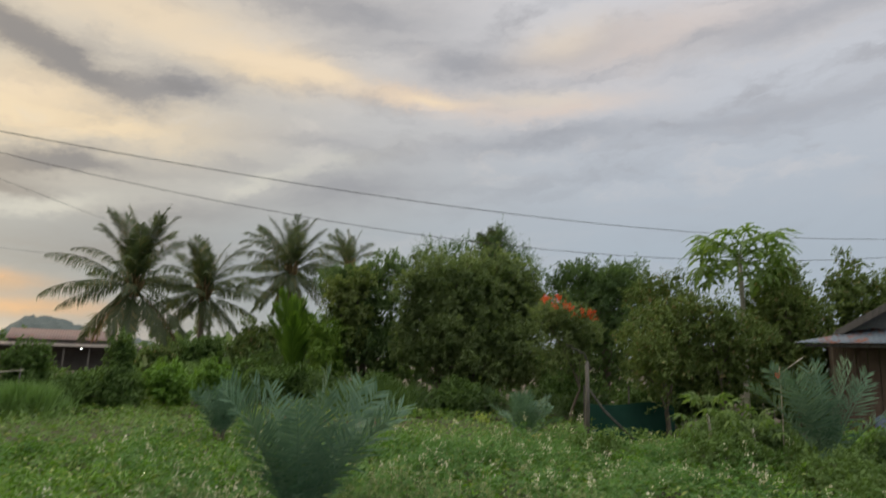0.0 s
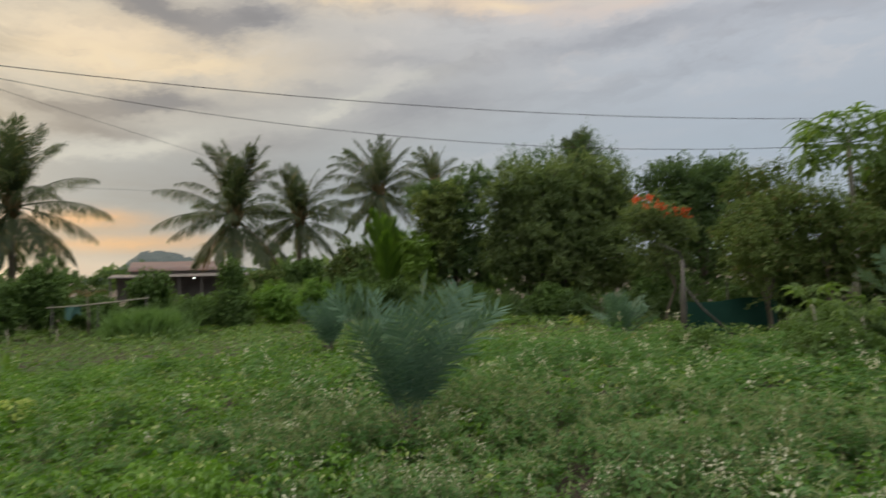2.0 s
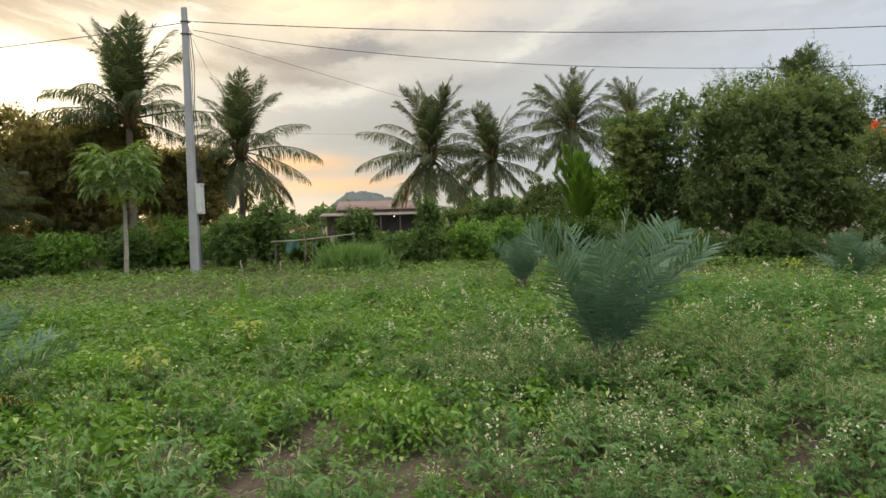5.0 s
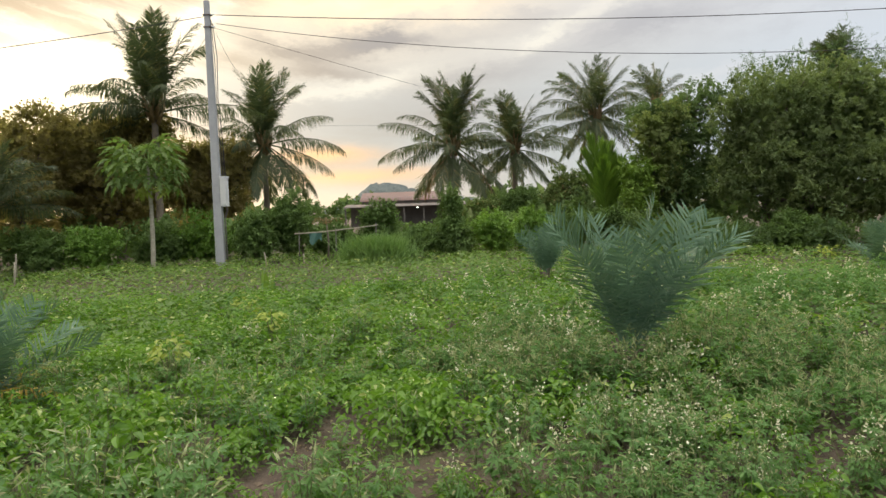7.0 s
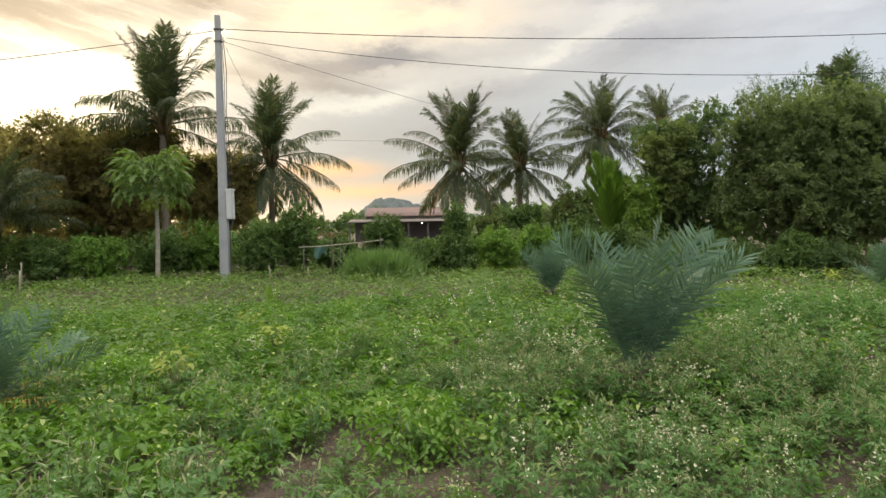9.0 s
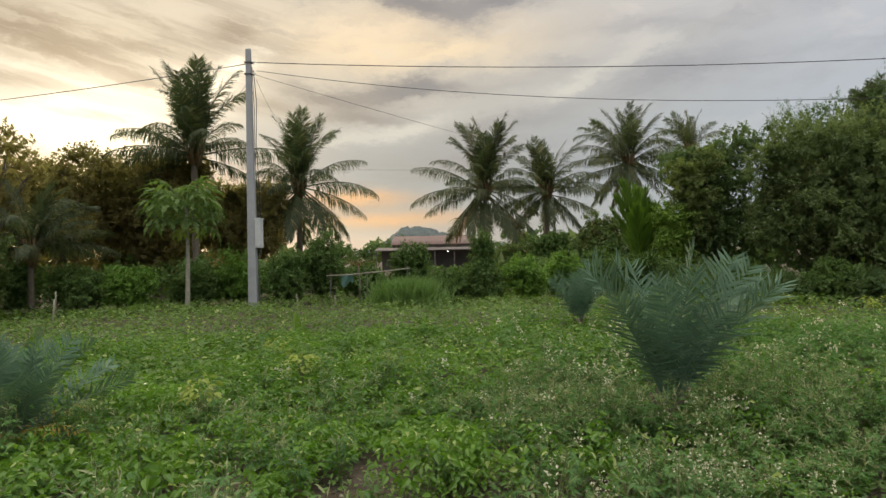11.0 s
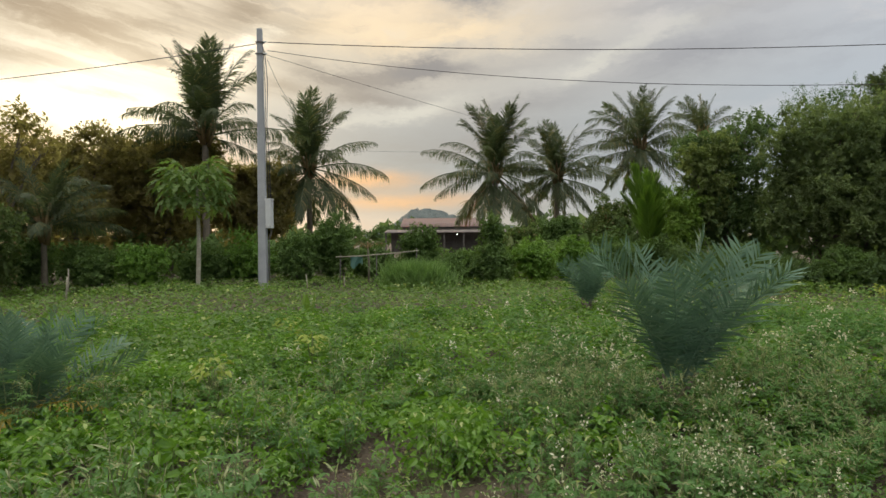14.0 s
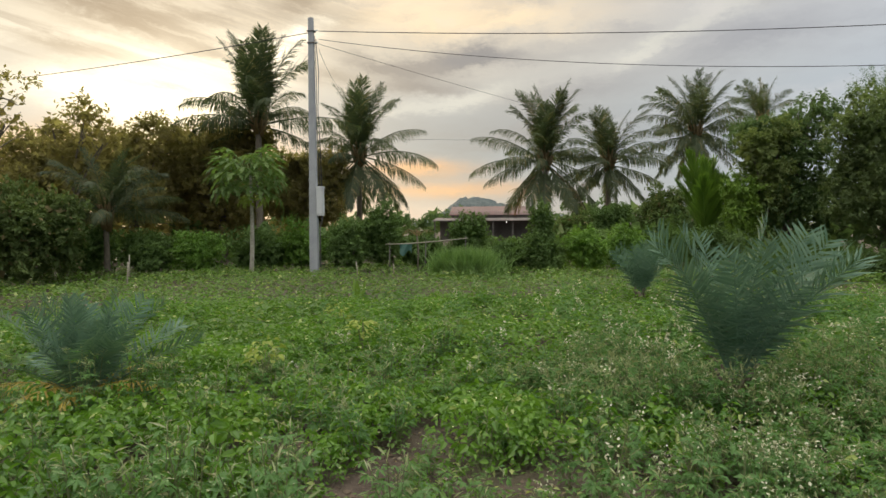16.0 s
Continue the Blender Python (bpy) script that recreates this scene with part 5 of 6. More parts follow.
for x in (2.2, 4.4, 6.3):
    part("post", Bits().tube([(x, 0.0, -0.1), (x, 0.0, 2.28)], [0.05, 0.045], 8).mesh("post", "wood", True), hut)
part("beam", Bits().box((0.1, -0.03, 2.22), (6.4, 0.03, 2.275)).mesh("beam", "wood"), hut)
s = np.array([0, 0.02, 0.06, 0.3, 0.32, 0.34, 0.6, 0.62, 0.64, 0.86, 0.9])
drum = thing("plastic_drum", 13.35, 7.75, "dark blue plastic drum standing before the hut", "drum")
part("drum_body", Bits().tube(np.stack([0 * s, 0 * s, s], 1), 0.29 + np.array([-0.03, 0, 0, 0, 0.015, 0, 0, 0.015, 0, 0, -0.04]), 18).mesh("drum_body", "blue", True), drum)
part("drum_lid", Bits().tube([(0, 0, 0.9), (0, 0, 0.93)], [0.24, 0.23], 18).mesh("drum_lid", "blue"), drum)

rag = thing("marker_pole", 10.34, 7.79, "thin pale pole with a small red cloth tied to it", "pole")
part("bamboo", Bits().tube([(0.0, 0.0, -0.05), (0.02, 0.0, 0.9), (0.0, 0.0, 1.78)], [0.010, 0.009, 0.007], 6).mesh("bamboo", "bamboo", True), rag)
part("arm", Bits().tube([(0.0, 0.0, 1.66), (0.2, -0.1, 1.82), (0.38, -0.17, 1.95)], [0.012, 0.011, 0.009], 6).mesh("arm", "bamboo", True), rag)
v = [(0.055 * math.cos(a) * f, 0.03 + 0.04 * math.sin(a) * f, 1.66 + z * 0.7) for z, f in ((0.07, 0.3), (0.03, 0.9), (-0.04, 1.0), (-0.11, 0.6)) for a in np.linspace(0, 2 * np.pi, 8, endpoint=False)]
part("red_cloth", Bits().add(v, [(r * 8 + k, r * 8 + (k + 1) % 8, r * 8 + 8 + (k + 1) % 8, r * 8 + 8 + k) for r in range(3) for k in range(8)]).mesh("red_cloth", "cloth", True), rag, "knotted red cloth")

# ---- post, net, rail and stakes ----
post = thing("fence_post", 9.62, 12.1, "grey wooden fence post with a forked branch on top", "post")
b = Bits().tube([(0, 0, -0.2), (0.02, 0, 0.9), (0.0, 0, 1.78)], [0.052, 0.048, 0.04], 9)
part("shaft", b.mesh("shaft", "wood", True), post)
part("branch", Bits().tube([(0.1, 0.0, 1.6), (-0.05, 0.02, 1.95), (-0.5, 0.1, 2.15)], [0.022, 0.018, 0.009], 6).mesh("branch", "wood", True), post)
part("brace", Bits().tube([(0.06, 0.03, 1.2), (0.5, 0.02, 0.7), (1.05, -0.3, 0.1)], [0.022, 0.022, 0.026], 6).mesh("brace", "wood", True), post)
net = thing("net_fence", 9.9, 12.5, "dark green shade net hung as a low fence", "net", turn=-10.0)
xs = np.linspace(0, 2.3, 24)
zs = np.linspace(0.0, 0.85, 8)
v = [(x, 0.06 * math.sin(x * 5) * (1.2 - z) + dy, z - 0.04 * math.sin(x * 2.7)) for dy in (0.0, 0.008) for z in zs for x in xs]
q = [(dz + r * 24 + k, dz + r * 24 + k + 1, dz + r * 24 + 25 + k, dz + r * 24 + 24 + k) for dz in (0, 192) for r in range(7) for k in range(23)]
part("mesh_sheet", Bits().add(v, q).mesh("mesh_sheet", "net", True), net)
for x in (0.0, 1.15, 2.3):
    part("stake", Bits().tube([(x, 0.07, -0.2), (x, 0.07, 1.25)], [0.02, 0.018], 6).mesh("stake", "wood"), net)

rail = thing("bamboo_rail", -3.9, 19.9, "old bamboo rail on crooked posts at the field's edge", "fence")
part("rail", Bits().tube([(-0.5, 0, 0.98), (0.2, 0.03, 1.0), (1.2, -0.05, 1.08), (2.0, 0.0, 1.16)], [0.018, 0.021, 0.019, 0.015], 7).mesh("rail", "bamboo", True), rail)
for x, z in ((-0.4, 1.05), (0.7, 1.1), (1.9, 1.22)):
    part("post", Bits().tube([(x, 0.05, -0.2), (x + 0.03, 0.05, z)], [0.018, 0.015], 7).mesh("post", "wood", True), rail)
sheet = thing("plastic_sheet", -3.95, 19.86, "crumpled teal plastic sheet hanging on the rail", "sheet")
v = [(x, 0.03 * math.sin(x * 19 + u * 3), 0.985 - u * (0.27 + 0.09 * math.sin(x * 17))) for u in np.linspace(0, 1, 6) for x in np.linspace(0.0, 0.36, 10)]
v += [(x, y + 0.008, z) for x, y, z in v]
part("sheet", Bits().add(v, [(o_ + r * 10 + k, o_ + r * 10 + k + 1, o_ + r * 10 + 11 + k, o_ + r * 10 + 10 + k) for o_ in (0, 60) for r in range(5) for k in range(9)]).mesh("sheet", "teal", True), sheet)
for k, (x, y, h, lean) in enumerate([(-9.3, 14.4, 0.72, 5), (-10.9, 17.0, 0.8, 3), (-4.85, 18.3, 0.55, -4), (-3.9, 18.6, 0.45, 2)]):
    st = thing("stake", x, y, "short pale wooden stake at the field's edge", "stake", "stakes at the field's edge", z=float(lay(x, y)))
    st.matrix_basis = st.matrix_basis @ pose(0, 0, 0, 0, lean, 0)
    part("stick", Bits().tube([(0, 0, -0.15), (0.01, 0, h * 0.5), (0, 0, h)], [0.02, 0.018, 0.016], 6).mesh("stick", "bamboo", True), st)


sap = thing("dead_sapling", -3.5, 20.3, "dead sapling with drooping dry leaves behind the rail", "plant")
part("stem", Bits().tube([(0, 0, -0.1), (0.04, 0, 0.7), (0.0, 0.0, 1.25)], [0.035, 0.03, 0.02], 7).mesh("stem", "bark", True), sap)
DRY = frond("dry_leaf", "coco_dead", 0.75, 48, 120, 12, 0.2, 0.9, 0.0, 0.014, 760, stem=0.01)
for k in range(5):
    part("dry_leaf", DRY, sap, m=pose(0, 0, 1.2, 0, 0, k * 137.5) @ Matrix.Scale(0.8 + 0.06 * k, 4))


# ---- grass and field plants ----
def grass_clump(name, x, y, n, high, spread_, mat, label, seed, category="grass"):
    rng = np.random.default_rng(seed)
    base = np.c_[rng.normal(0, spread_, (n, 2)) * (1.0, 0.6), np.zeros(n)]
    along = unit(np.c_[rng.normal(0, 0.33, (n, 2)), np.ones(n)])
    h = high * rng.uniform(0.55, 1.1, n)
    b = Bits()
    side = unit(np.cross(along, rng.normal(size=(n, 3)))) * 0.012
    mid = base + along * h[:, None] * 0.6
    bend = np.c_[along[:, :2] * 0.9 + rng.normal(0, 0.2, (n, 2)), np.zeros(n)]
    tip = base + along * h[:, None] * 0.95 + bend * h[:, None] * 0.35
    v = np.stack([base - side, base + side, mid + side, mid - side, tip], 1).reshape(-1, 3)
    k = np.arange(n)[:, None] * 5
    b.add(v, k + np.array([[0, 1, 2, 3]]), k + np.array([[3, 2, 4]]))
    ob = new(name, b.mesh(name, mat))
    ob.matrix_basis = pose(x, y, float(lay(x, y)))
    return tagged(ob, label, category, kind="stuff")


grass_clump("tall_grass", -1.95, 19.5, 2600, 1.0, 0.38, "grass", "clump of tall light green grass before the bushes", 71)
grass_clump("dark_grass", 7.6, 19.6, 2200, 1.1, 0.8, "hedge", "tall dark green grass under the trees", 72)

BARE = [(-1.1, 3.85, 0.30, 0.34), (-0.92, 4.25, 0.30, 0.30), (-0.8, 4.75, 0.24, 0.36), (-0.2, 4.05, 0.34, 0.16), (0.34, 3.8, 0.34, 0.14), (-2.7, 4.25, 0.30, 0.14), (-1.75, 4.6, 0.22, 0.12), (0.7, 4.45, 0.2, 0.12), (-0.5, 5.35, 0.2, 0.14)]


def bare(x, y):
    """How far a place lies inside the bare patches of soil (1 and more: outside)."""
    out = np.full(np.shape(x), 9.0)
    for cx, cy, rx, ry in BARE:
        out = np.minimum(out, np.hypot((x - cx) / (rx * 0.86), (y - cy) / (ry * 0.86)))
    return out + 0.35 * soft_noise(x, y, 7.0, 4)


def wedge(rng, n, near, far_):
    """Places over the field, even by area."""
    r = np.sqrt(rng.uniform(near**2, far_**2, n))
    a = np.radians(rng.uniform(-50, 68, n))
    return r * np.sin(a), r * np.cos(a)


def edge_of_field(x):
    """Where the field ends."""
    return np.interp(x, [-14, -10, -4, 4, 8, 9.5, 12, 14], [18.5, 19.3, 20.0, 19.5, 17.5, 13.0, 9.0, 6.0])


def soft_noise(x, y, k, seed):
    rng = np.random.default_rng(seed)
    out = 0
    for _ in range(5):
        a, ph = rng.uniform(0, 6.28), rng.uniform(0, 6.28)
        f = k * rng.uniform(0.6, 1.8)
        out = out + np.sin((x * math.cos(a) + y * math.sin(a)) * f + ph)
    return out / 5


def weed_share(x, y):
    """How far the flowering weeds take over from the bean plants (0 to 1)."""
    s = (x - 0.05 * (y - 5) + 0.45 + 0.7 * soft_noise(x, y, 1.3, 5)) / 0.9
    s = np.where((x > 2.1) & (x < 3.7) & (y > 5.5) & (y < 9.5), s - 2.2, s)
    for cx, cy, rx, ry in ((0.2, 3.0, 0.5, 0.4), (1.55, 2.85, 0.45, 0.35), (0.75, 4.75, 0.3, 0.25)):
        s = np.where(np.hypot((x - cx) / rx, (y - cy) / ry) < 1, -1.0, s)
    return np.clip(s, np.where((x < -0.5) & (y < 6), 0.22, 0.14), 0.88) * np.clip((13.5 - y) / 4, 0.25, 1)


def bean_spots(seed, n, near, far_):
    rng = np.random.default_rng(seed)
    x, y = wedge(rng, n, near, far_)
    ok = (y < edge_of_field(x)) & (rng.random(n) > weed_share(x, y)) & (bare(x, y) > rng.uniform(0.9, 1.25, n))
    x, y = x[ok], y[ok]
    return rng, x, y, np.clip(0.78 + 0.85 * soft_noise(x, y, 1.9, 8), 0.3, 1.5) * rng.uniform(0.6, 1.3, len(x))


def bean_sets(rng, x, y, z, h, leaf, per, size):
    """Three-part leaves of bean plants that stand at x, y, z and are h high."""
    n = len(x)
    m = n * per
    px, py, pz, ph = (np.repeat(v, per) for v in (x, y, z, h))
    a, r = rng.uniform(0, 6.283, m), np.sqrt(rng.random(m))
    spreadr = 0.19 * np.repeat(rng.uniform(0.7, 1.3, n), per)
    tipx, tipy = px + np.cos(a) * r * spreadr, py + np.sin(a) * r * spreadr
    tipz = pz + ph * (1.05 - 0.6 * r**2) * rng.uniform(0.45, 1.05, m)
    sets = []
    out = np.stack([np.cos(a), np.sin(a), np.zeros(m)], 1)
    base = np.stack([tipx, tipy, tipz], 1)
    nrm = unit(tilt(rng, m, 0.72) + out * 0.35)
    for turn in (0.0, 1.95, -1.95):
        d = np.stack([np.cos(a + turn), np.sin(a + turn), rng.normal(-0.22, 0.25, m)], 1)
        sets.append(spread(leaf, base + d * 0.01, d, nrm, size * rng.uniform(0.5, 1.3, m)))
    return sets, base


def stems(b, foot, tip, r, rng):
    """Thin three-sided stems in one set of arrays."""
    n = len(foot)
    a = rng.uniform(0, 6.28, n)
    ring = np.stack([np.stack([np.cos(a + k * 2.094), np.sin(a + k * 2.094), 0 * a], 1) for k in range(3)], 1) * r
    v = np.concatenate([foot[:, None] + ring, tip[:, None] + ring * 0.5], 1).reshape(-1, 3)
    k = np.arange(n)[:, None, None] * 6
    q = np.array([[0, 1, 4, 3], [1, 2, 5, 4], [2, 0, 3, 5]])[None] + k
    b.add(v, q.reshape(-1, 4))


def weed_spots(seed, n, near, far_):
    rng = np.random.default_rng(seed)
    x, y = wedge(rng, n, near, far_)
    ok = (y < edge_of_field(x)) & (rng.random(n) < weed_share(x, y)) & (bare(x, y) > rng.uniform(0.65, 1.2, n))
    x, y = x[ok], y[ok]
    return rng, x, y, np.clip(0.85 + 0.7 * soft_noise(x, y, 1.7, 9), 0.35, 1.45) * rng.uniform(0.55, 1.25, len(x)), rng.random(len(x)) < 0.34 + np.clip((y - 5) * 0.08, 0, 0.25) + 0.55 * soft_noise(x, y, 1.5, 12) + 0.5 * np.exp(-((x - 0.4) / 1.5) ** 2 - ((y - 6.9) / 1.7) ** 2) - np.where((x < -0.7) & (y < 5.2), 0.6, 0.0)


def weed_sets(rng, x, y, z, h, blooms, leaf, stem_n, tiers, size, petals, bigger=1.0):
    """Leaves, pods, flowers and stems of weeds that stand at x, y, z and are h high."""
    n = len(x)
    m = n * stem_n
    px, py, pz, ph = (np.repeat(v, stem_n) for v in (x, y, z, h))
    foot = np.stack([px, py, pz], 1)
    a = rng.uniform(0, 6.283, m)
    out = np.stack([np.cos(a), np.sin(a), 0 * a], 1)
    tip = foot + out * (0.17 * np.sqrt(rng.random(m)))[:, None] + np.stack([0 * a, 0 * a, ph * rng.uniform(0.7, 1.08, m)], 1)
    green, pods, white = [], [], []
    for k in range(tiers):
        f = 0.25 + 0.75 * (k + rng.random(m)) / tiers
        at = foot + (tip - foot) * f[:, None]
        b_ = rng.uniform(0, 6.283, m)
        reach = 0.06 * (1.2 - 0.6 * f)
        hub = at + np.stack([np.cos(b_) * reach, np.sin(b_) * reach, 0.02 + 0 * f], 1)
        nrm = tilt(rng, m, 0.4)
        for turn in (-1.5, -0.75, 0.0, 0.75, 1.5):
            d = np.stack([np.cos(b_ + turn), np.sin(b_ + turn), rng.normal(-0.1, 0.3, m)], 1)
            green.append(spread(leaf, hub, d, nrm, size * (1.25 - 0.55 * f) * rng.uniform(0.7, 1.2, m)))
    bloom = np.repeat(blooms, stem_n) & (rng.random(m) < np.interp(px, [-1, 2], [0.075, 0.10]))
    if n == 1:
        bloom[:2] = blooms[0]
    t_ = tip[bloom]
    for k in range(petals):
        c = t_ + rng.normal(0, 0.026, t_.shape) * (1.0, 1.0, 1.6) + (0, 0, 0.03)
        d = unit(rng.normal(size=t_.shape) + (0, 0, 0.3))
        white.append(spread(LEAF2, c, d, unit(rng.normal(size=t_.shape)), rng.uniform(0.014, 0.028, len(t_)) * bigger, 1.2))
    for k in range(6 if n > 1 else 3):
        d = unit(np.c_[rng.normal(0, 0.8, (len(tip), 2)), np.full(len(tip), 0.9)])
        pods.append(spread(SLIM, tip - np.array((0, 0, 0.06)) * rng.random((len(tip), 1)), d, tilt(rng, len(tip), 1.0), rng.uniform(0.03, 0.075, len(tip)), 0.5))
    return green, pods, white, foot, tip


def stuff(name, sets, mat, label, category):
    return tagged(new(name, leaves(name, sets, mat)), label, category, kind="stuff")


NEAR = 4.5  # plants nearer than this to the field's front corner are things of their own
zero = np.zeros(1)
BEAN_KINDS = []
for k in range(8):
    rng = np.random.default_rng(400 + k)
    sets, tips = bean_sets(rng, zero, zero, zero, np.array([0.34]), LEAF8, 24, 0.062)
    b = Bits()
    stems(b, np.zeros((len(tips), 3)) - np.array((0, 0, 0.03)), tips, 0.004, rng)
    BEAN_KINDS.append((leaves("foliage", sets, "bean"), b.mesh("stem", "stem")))
WEED_KINDS = []
for k in range(10):
    rng = np.random.default_rng(440 + k)
    green, pods, white, foot, tip = weed_sets(rng, zero, zero, zero, np.array([0.44]), np.array([k < 5]), SLIM4, 7, 5, 0.060, 13)
    b = Bits()
    stems(b, foot - np.array((0, 0, 0.03)), tip, 0.004, rng)
    WEED_KINDS.append((leaves("foliage", green, "weed"), b.mesh("stem", "stem"), leaves("pod_head", pods, "pod"), leaves("flower_head", white, "flower") if k < 5 else None))


def near_plants(name, kinds, parts, x, y, f, pick, label, category, group, rng):
    firsts = {}
    for k in range(len(x)):
        kind = int(pick[k])
        m = pose(x[k], y[k], float(lay(x[k], y[k])), 0, 0, rng.uniform(0, 360)) @ Matrix.Scale(float(f[k]), 4)
        if kind in firsts:
            ob = copy_thing(firsts[kind], m @ Matrix.Scale(1.0 / firsts[kind].scale[0], 4))
            ob.matrix_basis = m
        else:
            ob = firsts[kind] = thing(name, x[k], y[k], label(kind), category, group)
            ob.matrix_basis = m
            for part_name, me in zip(parts, kinds[kind]):
                if me:
                    tagged(part(part_name, me, ob), kind="stuff")


rng, x, y, f = bean_spots(200, 1350, 2.3, 7.2)
close = np.hypot(x, y) < NEAR
near_plants("bean_plant", BEAN_KINDS, ("foliage", "stem"), x[close], y[close], np.clip(f[close], 0.5, 1.5), rng.integers(0, 8, close.sum()),
            lambda k: "low bean plant with light green three-part leaves", "bean plant", "bean plants in the field", rng)
x, y, f = x[~close], y[~close], f[~close]
stuff("bean_plants", bean_sets(rng, x, y, lay(x, y), 0.34 * f, LEAF8, 22, 0.060)[0], "bean", "low light green bean plants covering the field", "crop")
rng, x, y, f = bean_spots(201, 3800, 7.0, 13.0)
stuff("bean_plants_beyond", bean_sets(rng, x, y, lay(x, y), 0.36 * f, LEAF2, 20, 0.060)[0], "bean", "low light green bean plants further out in the field", "crop")

rng, x, y, f, blooms = weed_spots(210, 1700, 2.3, 7.6)
close = np.hypot(x, y) < NEAR
near_plants("flowering_weed", WEED_KINDS, ("foliage", "stem", "pod_head", "flower_head"), x[close], y[close], np.clip(f[close], 0.45, 1.4), np.where(blooms[close], 0, 5) + rng.integers(0, 5, close.sum()),
            lambda k: "grey-green weed topped with small white flowers" if k < 5 else "grey-green weed with dry seed pods on top", "weed", "weeds in the field", rng)
x, y, f, blooms = x[~close], y[~close], f[~close], blooms[~close]
green, pods, white, foot, tip = weed_sets(rng, x, y, lay(x, y), 0.44 * f, blooms, SLIM2, 6, 5, 0.064, 15, 1.0)
stuff("flowering_weeds", green, "weed", "grey-green flowering weeds covering the field", "weeds")
b = Bits()
stems(b, foot, tip, 0.004, rng)
tagged(new("weed_stems", b.mesh("weed_stems", "stem")), "thin stems of the flowering weeds", "weeds", kind="stuff")
stuff("weed_flowers", white, "flower", "small white flowers on top of the weeds", "flowers")
stuff("weed_pods", pods, "pod", "dry seed pods on top of the weeds", "weeds")
rng, x, y, f, blooms = weed_spots(211, 3000, 7.4, 15.0)
green, pods, white, foot, tip = weed_sets(rng, x, y, lay(x, y), 0.48 * f, blooms, SLIM2, 5, 4, 0.08, 13, 1.55)
stuff("flowering_weeds_beyond", green, "weed", "grey-green flowering weeds further out in the field", "weeds")
stuff("weed_flowers_beyond", white, "flower", "small white flowers further out in the field", "flowers")


def low_cover(seed, n, near, far_, size, high):
    rng = np.random.default_rng(seed)
    x, y = wedge(rng, n, near, far_)
    ok = (y < edge_of_field(x) + 5.0) & (bare(x, y) > rng.uniform(0.45, 1.15, n))
    x, y = x[ok], y[ok]
    n = len(x)
    z = lay(x, y) + high * rng.random(n) ** 0.8 * (0.8 + 0.45 * soft_noise(x, y, 1.2, 15))
    a = rng.uniform(0, 6.283, n)
    d = np.stack([np.cos(a), np.sin(a), rng.normal(0, 0.35, n)], 1)
    return [spread(LEAF2, np.stack([x, y, np.maximum(z, 0.02)], 1), d, tilt(rng, n, 0.4), size * rng.uniform(0.6, 1.3, n))]


stuff("ground_leaves", low_cover(220, 26000, 2.3, 8.0, 0.05, 0.16), "low", "small leaves close to the soil", "weeds")
stuff("field_leaves", low_cover(221, 86000, 7.5, 25.0, 0.10, 0.36), "low", "low green plants covering the far field", "crop")

# the field goes on round the standing place
rng = np.random.default_rng(222)
x, y = rng.uniform(-9, 9, 20000), rng.uniform(-9, 4, 20000)
a = np.degrees(np.arctan2(x, y))
ok = ((a < -50) | (a > 68) | (np.hypot(x, y) < 2.3)) & (np.hypot(x, y) > 0.9) & (soft_noise(x, y, 1.1, 16) > -0.25)
x, y = x[ok], y[ok]
n = len(x)
a = rng.uniform(0, 6.283, n)
stuff("trodden_weeds", [spread(LEAF2, np.stack([x, y, lay(x, y) + 0.02 + 0.14 * rng.random(n)], 1), np.stack([np.cos(a), np.sin(a), rng.normal(0, 0.35, n)], 1), tilt(rng, n, 0.4), 0.075 * rng.uniform(0.6, 1.3, n))], "low", "low weeds over the trodden soil", "weeds")

# clods and dry bits on the bare soil
rng = np.random.default_rng(230)
cx, cy = rng.uniform(-3.2, 1.2, 9000), rng.uniform(3.3, 5.8, 9000)
on = (bare(cx, cy) < 1.25) & (rng.random(9000) < 0.5)
cx, cy = cx[on], cy[on]
n = len(cx)
size = 0.006 + 0.020 * rng.random(n) ** 3
six = np.array([(1, 0, 0), (0, 1, 0), (-1, 0, 0), (0, -1, 0), (0, 0, 0.7), (0, 0, -0.7)], float)
v = six[None] * size[:, None, None] * rng.uniform(0.6, 1.4, (n, 6, 1)) + np.stack([cx, cy, lay(cx, cy) + size * 0.25], 1)[:, None]
tri = np.array([(0, 1, 4), (1, 2, 4), (2, 3, 4), (3, 0, 4), (1, 0, 5), (2, 1, 5), (3, 2, 5), (0, 3, 5)])
tagged(new("soil_clods", data("soil_clods", v.reshape(-1, 3), [(tri[None] + (np.arange(n) * 6)[:, None, None]).reshape(-1, 3)], "clod")), "small clods of brown soil", "soil", kind="stuff")
pick = rng.random(n) < 0.16
m = pick.sum()
a = rng.uniform(0, 6.283, m)
bits = spread(LEAF2, np.stack([cx[pick], cy[pick], lay(cx[pick], cy[pick]) + 0.008], 1), np.stack([np.cos(a), np.sin(a), rng.normal(0, 0.15, m)], 1), tilt(rng, m, 0.25), rng.uniform(0.015, 0.05, m))
stuff("leaf_litter", [bits], "litter", "dry leaf bits lying on the soil", "litter")

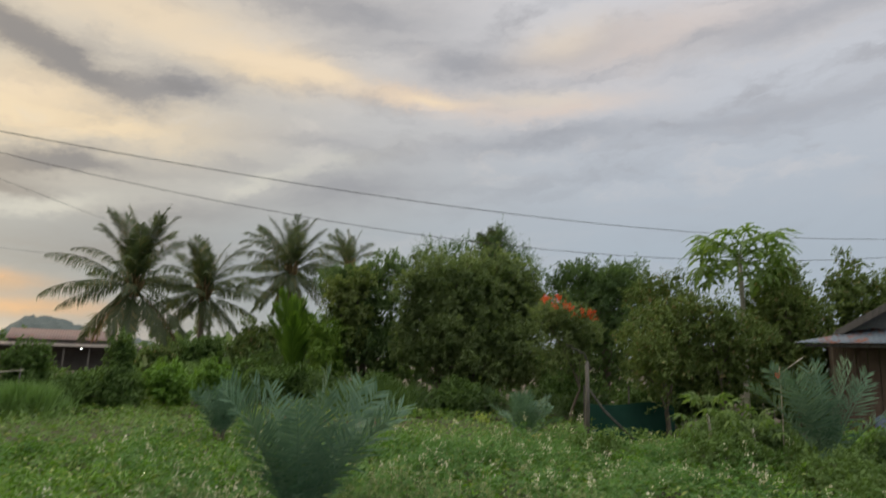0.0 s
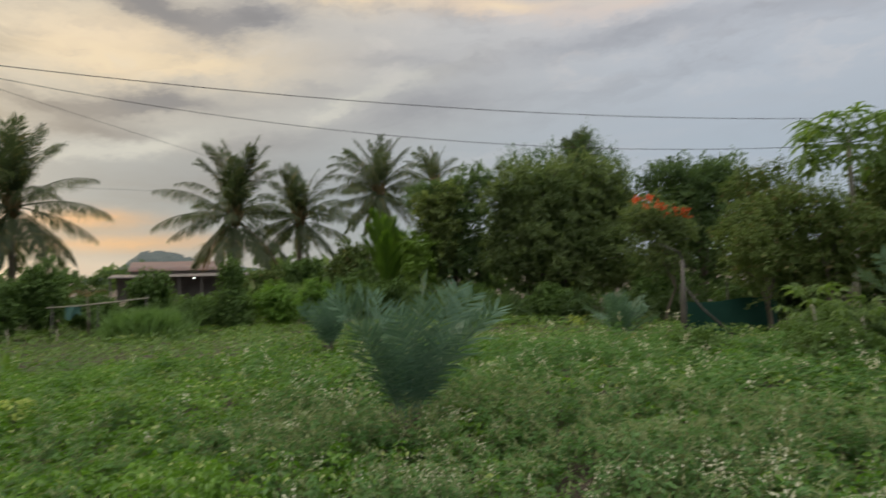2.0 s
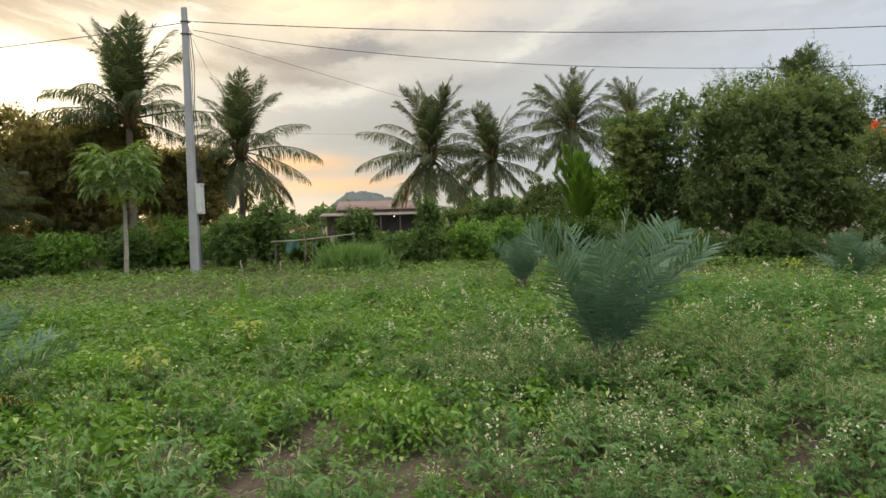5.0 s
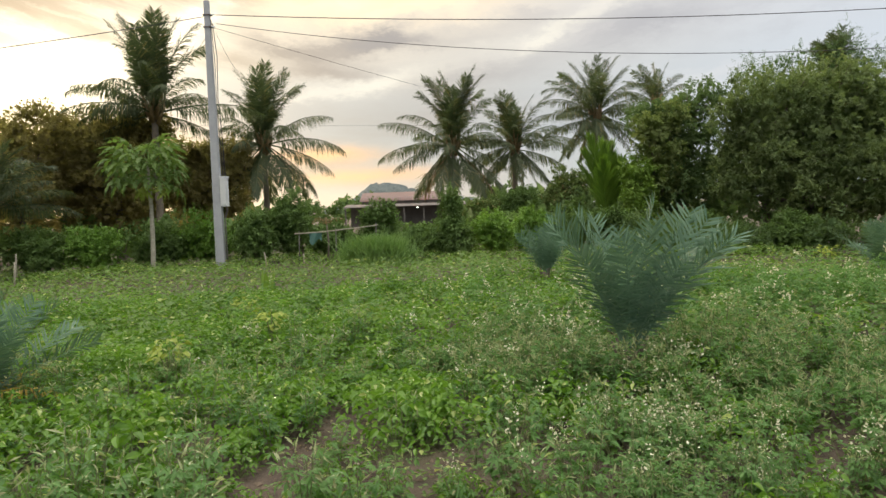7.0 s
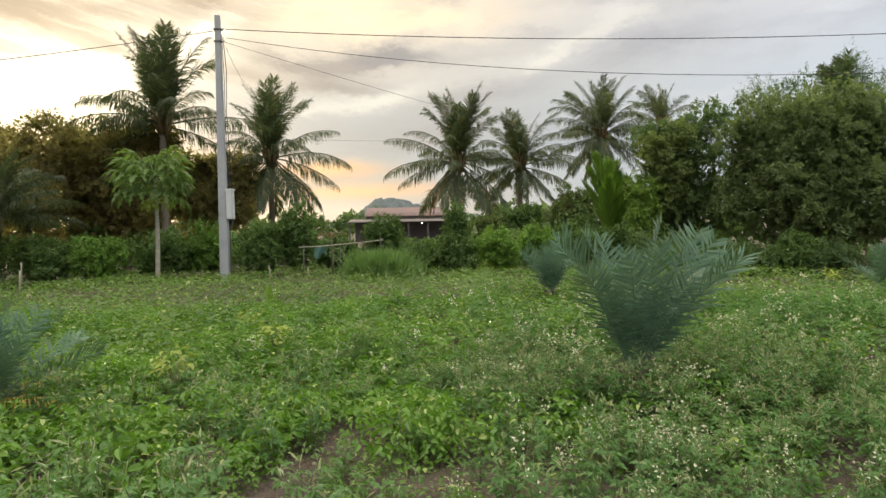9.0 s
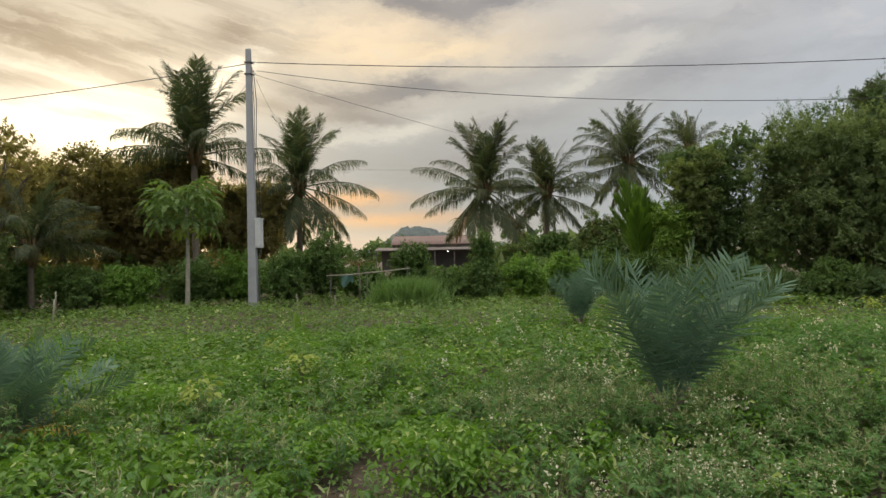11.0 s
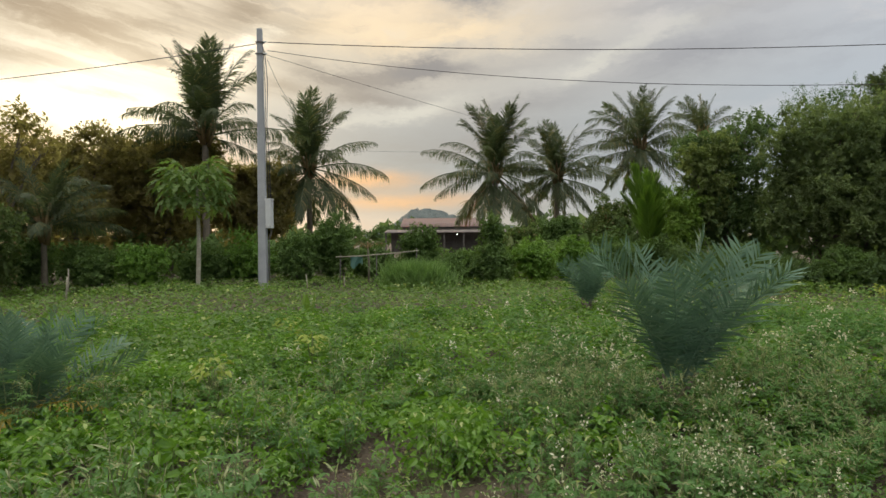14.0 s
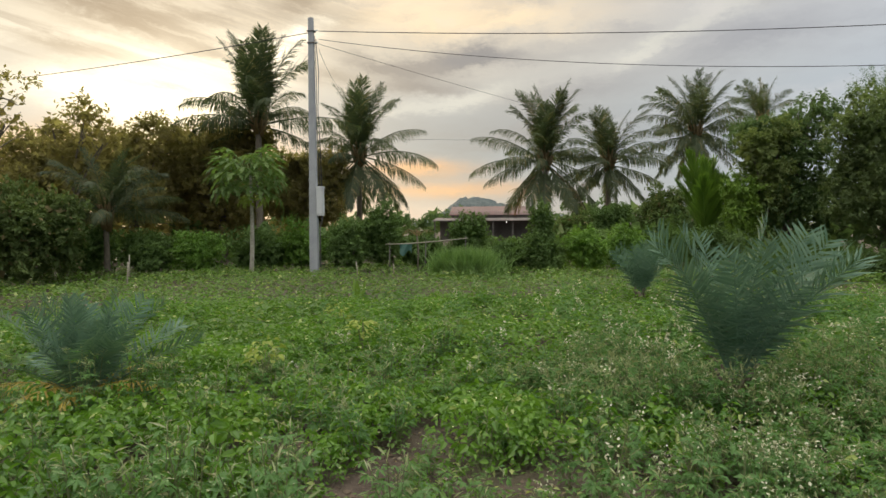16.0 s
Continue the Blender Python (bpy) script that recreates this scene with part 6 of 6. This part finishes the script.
# single plants that stand out
for k, (x, y, h) in enumerate([(-1.95, 7.4, 0.5), (-0.95, 7.9, 0.48), (-2.55, 6.1, 0.5), (3.1, 14.2, 0.5), (7.9, 13.7, 0.62), (-2.75, 9.2, 0.45)]):
    rng = np.random.default_rng(300 + k)
    n = 46
    a = rng.uniform(0, 6.283, n)
    pos = np.c_[np.cos(a) * 0.16 * np.sqrt(rng.random(n)), np.sin(a) * 0.16 * np.sqrt(rng.random(n)), h * rng.uniform(0.6, 1.0, n)]
    d = np.stack([np.cos(a), np.sin(a), rng.normal(0, 0.3, n)], 1)
    root = thing("yellow_plant", x, y, "yellowish leafy plant standing out of the crop", "plant", "yellowish plants in the field", z=float(lay(x, y)))
    part("foliage", leaves("foliage", [spread(LEAF8, pos, d, tilt(rng, n, 0.35), 0.085 * rng.uniform(0.7, 1.2, n))], "yellow" if k in (0, 2, 4, 5) else "light_bush"), root)
    b = Bits()
    for q_ in pos[::5]:
        b.tube([(0, 0, -0.03), q_ * (0.4, 0.4, 0.6), q_], [0.006, 0.005, 0.003], 4, cap=False)
    part("stem", b.mesh("stem", "stem"), root)
for k, (x, y) in enumerate([(-3.55, 13.4)]):
    rng = np.random.default_rng(320 + k)
    root = thing("sprout", x, y, "young broad-bladed sprout in the field", "plant", "sprouts in the field", z=float(lay(x, y)))
    for q_ in range(5):
        d = unit(np.array([[math.cos(q_ * 2.4) * 0.5, math.sin(q_ * 2.4) * 0.5, 1.0]]))
        part("leaf", leaves("leaf", [spread(blade(4, 0.12, 0.2, 0.15), np.zeros((1, 3)), d, np.array([[math.cos(q_ * 2.4), math.sin(q_ * 2.4), 0.4]]), 0.55)], "light_bush"), root)
for k, (x, y, r) in enumerate([(0.92, 3.55, 0.03), (-0.6, 4.2, 0.018), (-0.95, 4.5, 0.015), (0.35, 3.8, 0.02), (-2.3, 4.1, 0.03)]):
    rng = np.random.default_rng(330 + k)
    bm = bmesh.new()
    bmesh.ops.create_icosphere(bm, subdivisions=2, radius=r)
    for v in bm.verts:
        v.co = Vector((v.co.x * 1.2, v.co.y, v.co.z * 0.7)) * (1 + 0.25 * noise.noise(v.co * 40 + Vector((k, 0, 0))))
    me = bpy.data.meshes.new("stone")
    bm.to_mesh(me)
    bm.free()
    me.materials.append(M["stone"])
    st = new("stone", me)
    st.matrix_basis = pose(x, y, float(lay(x, y)) + r * 0.35)
    tagged(st, "small brown stone lying on bare soil", "stone", "stones on the soil")
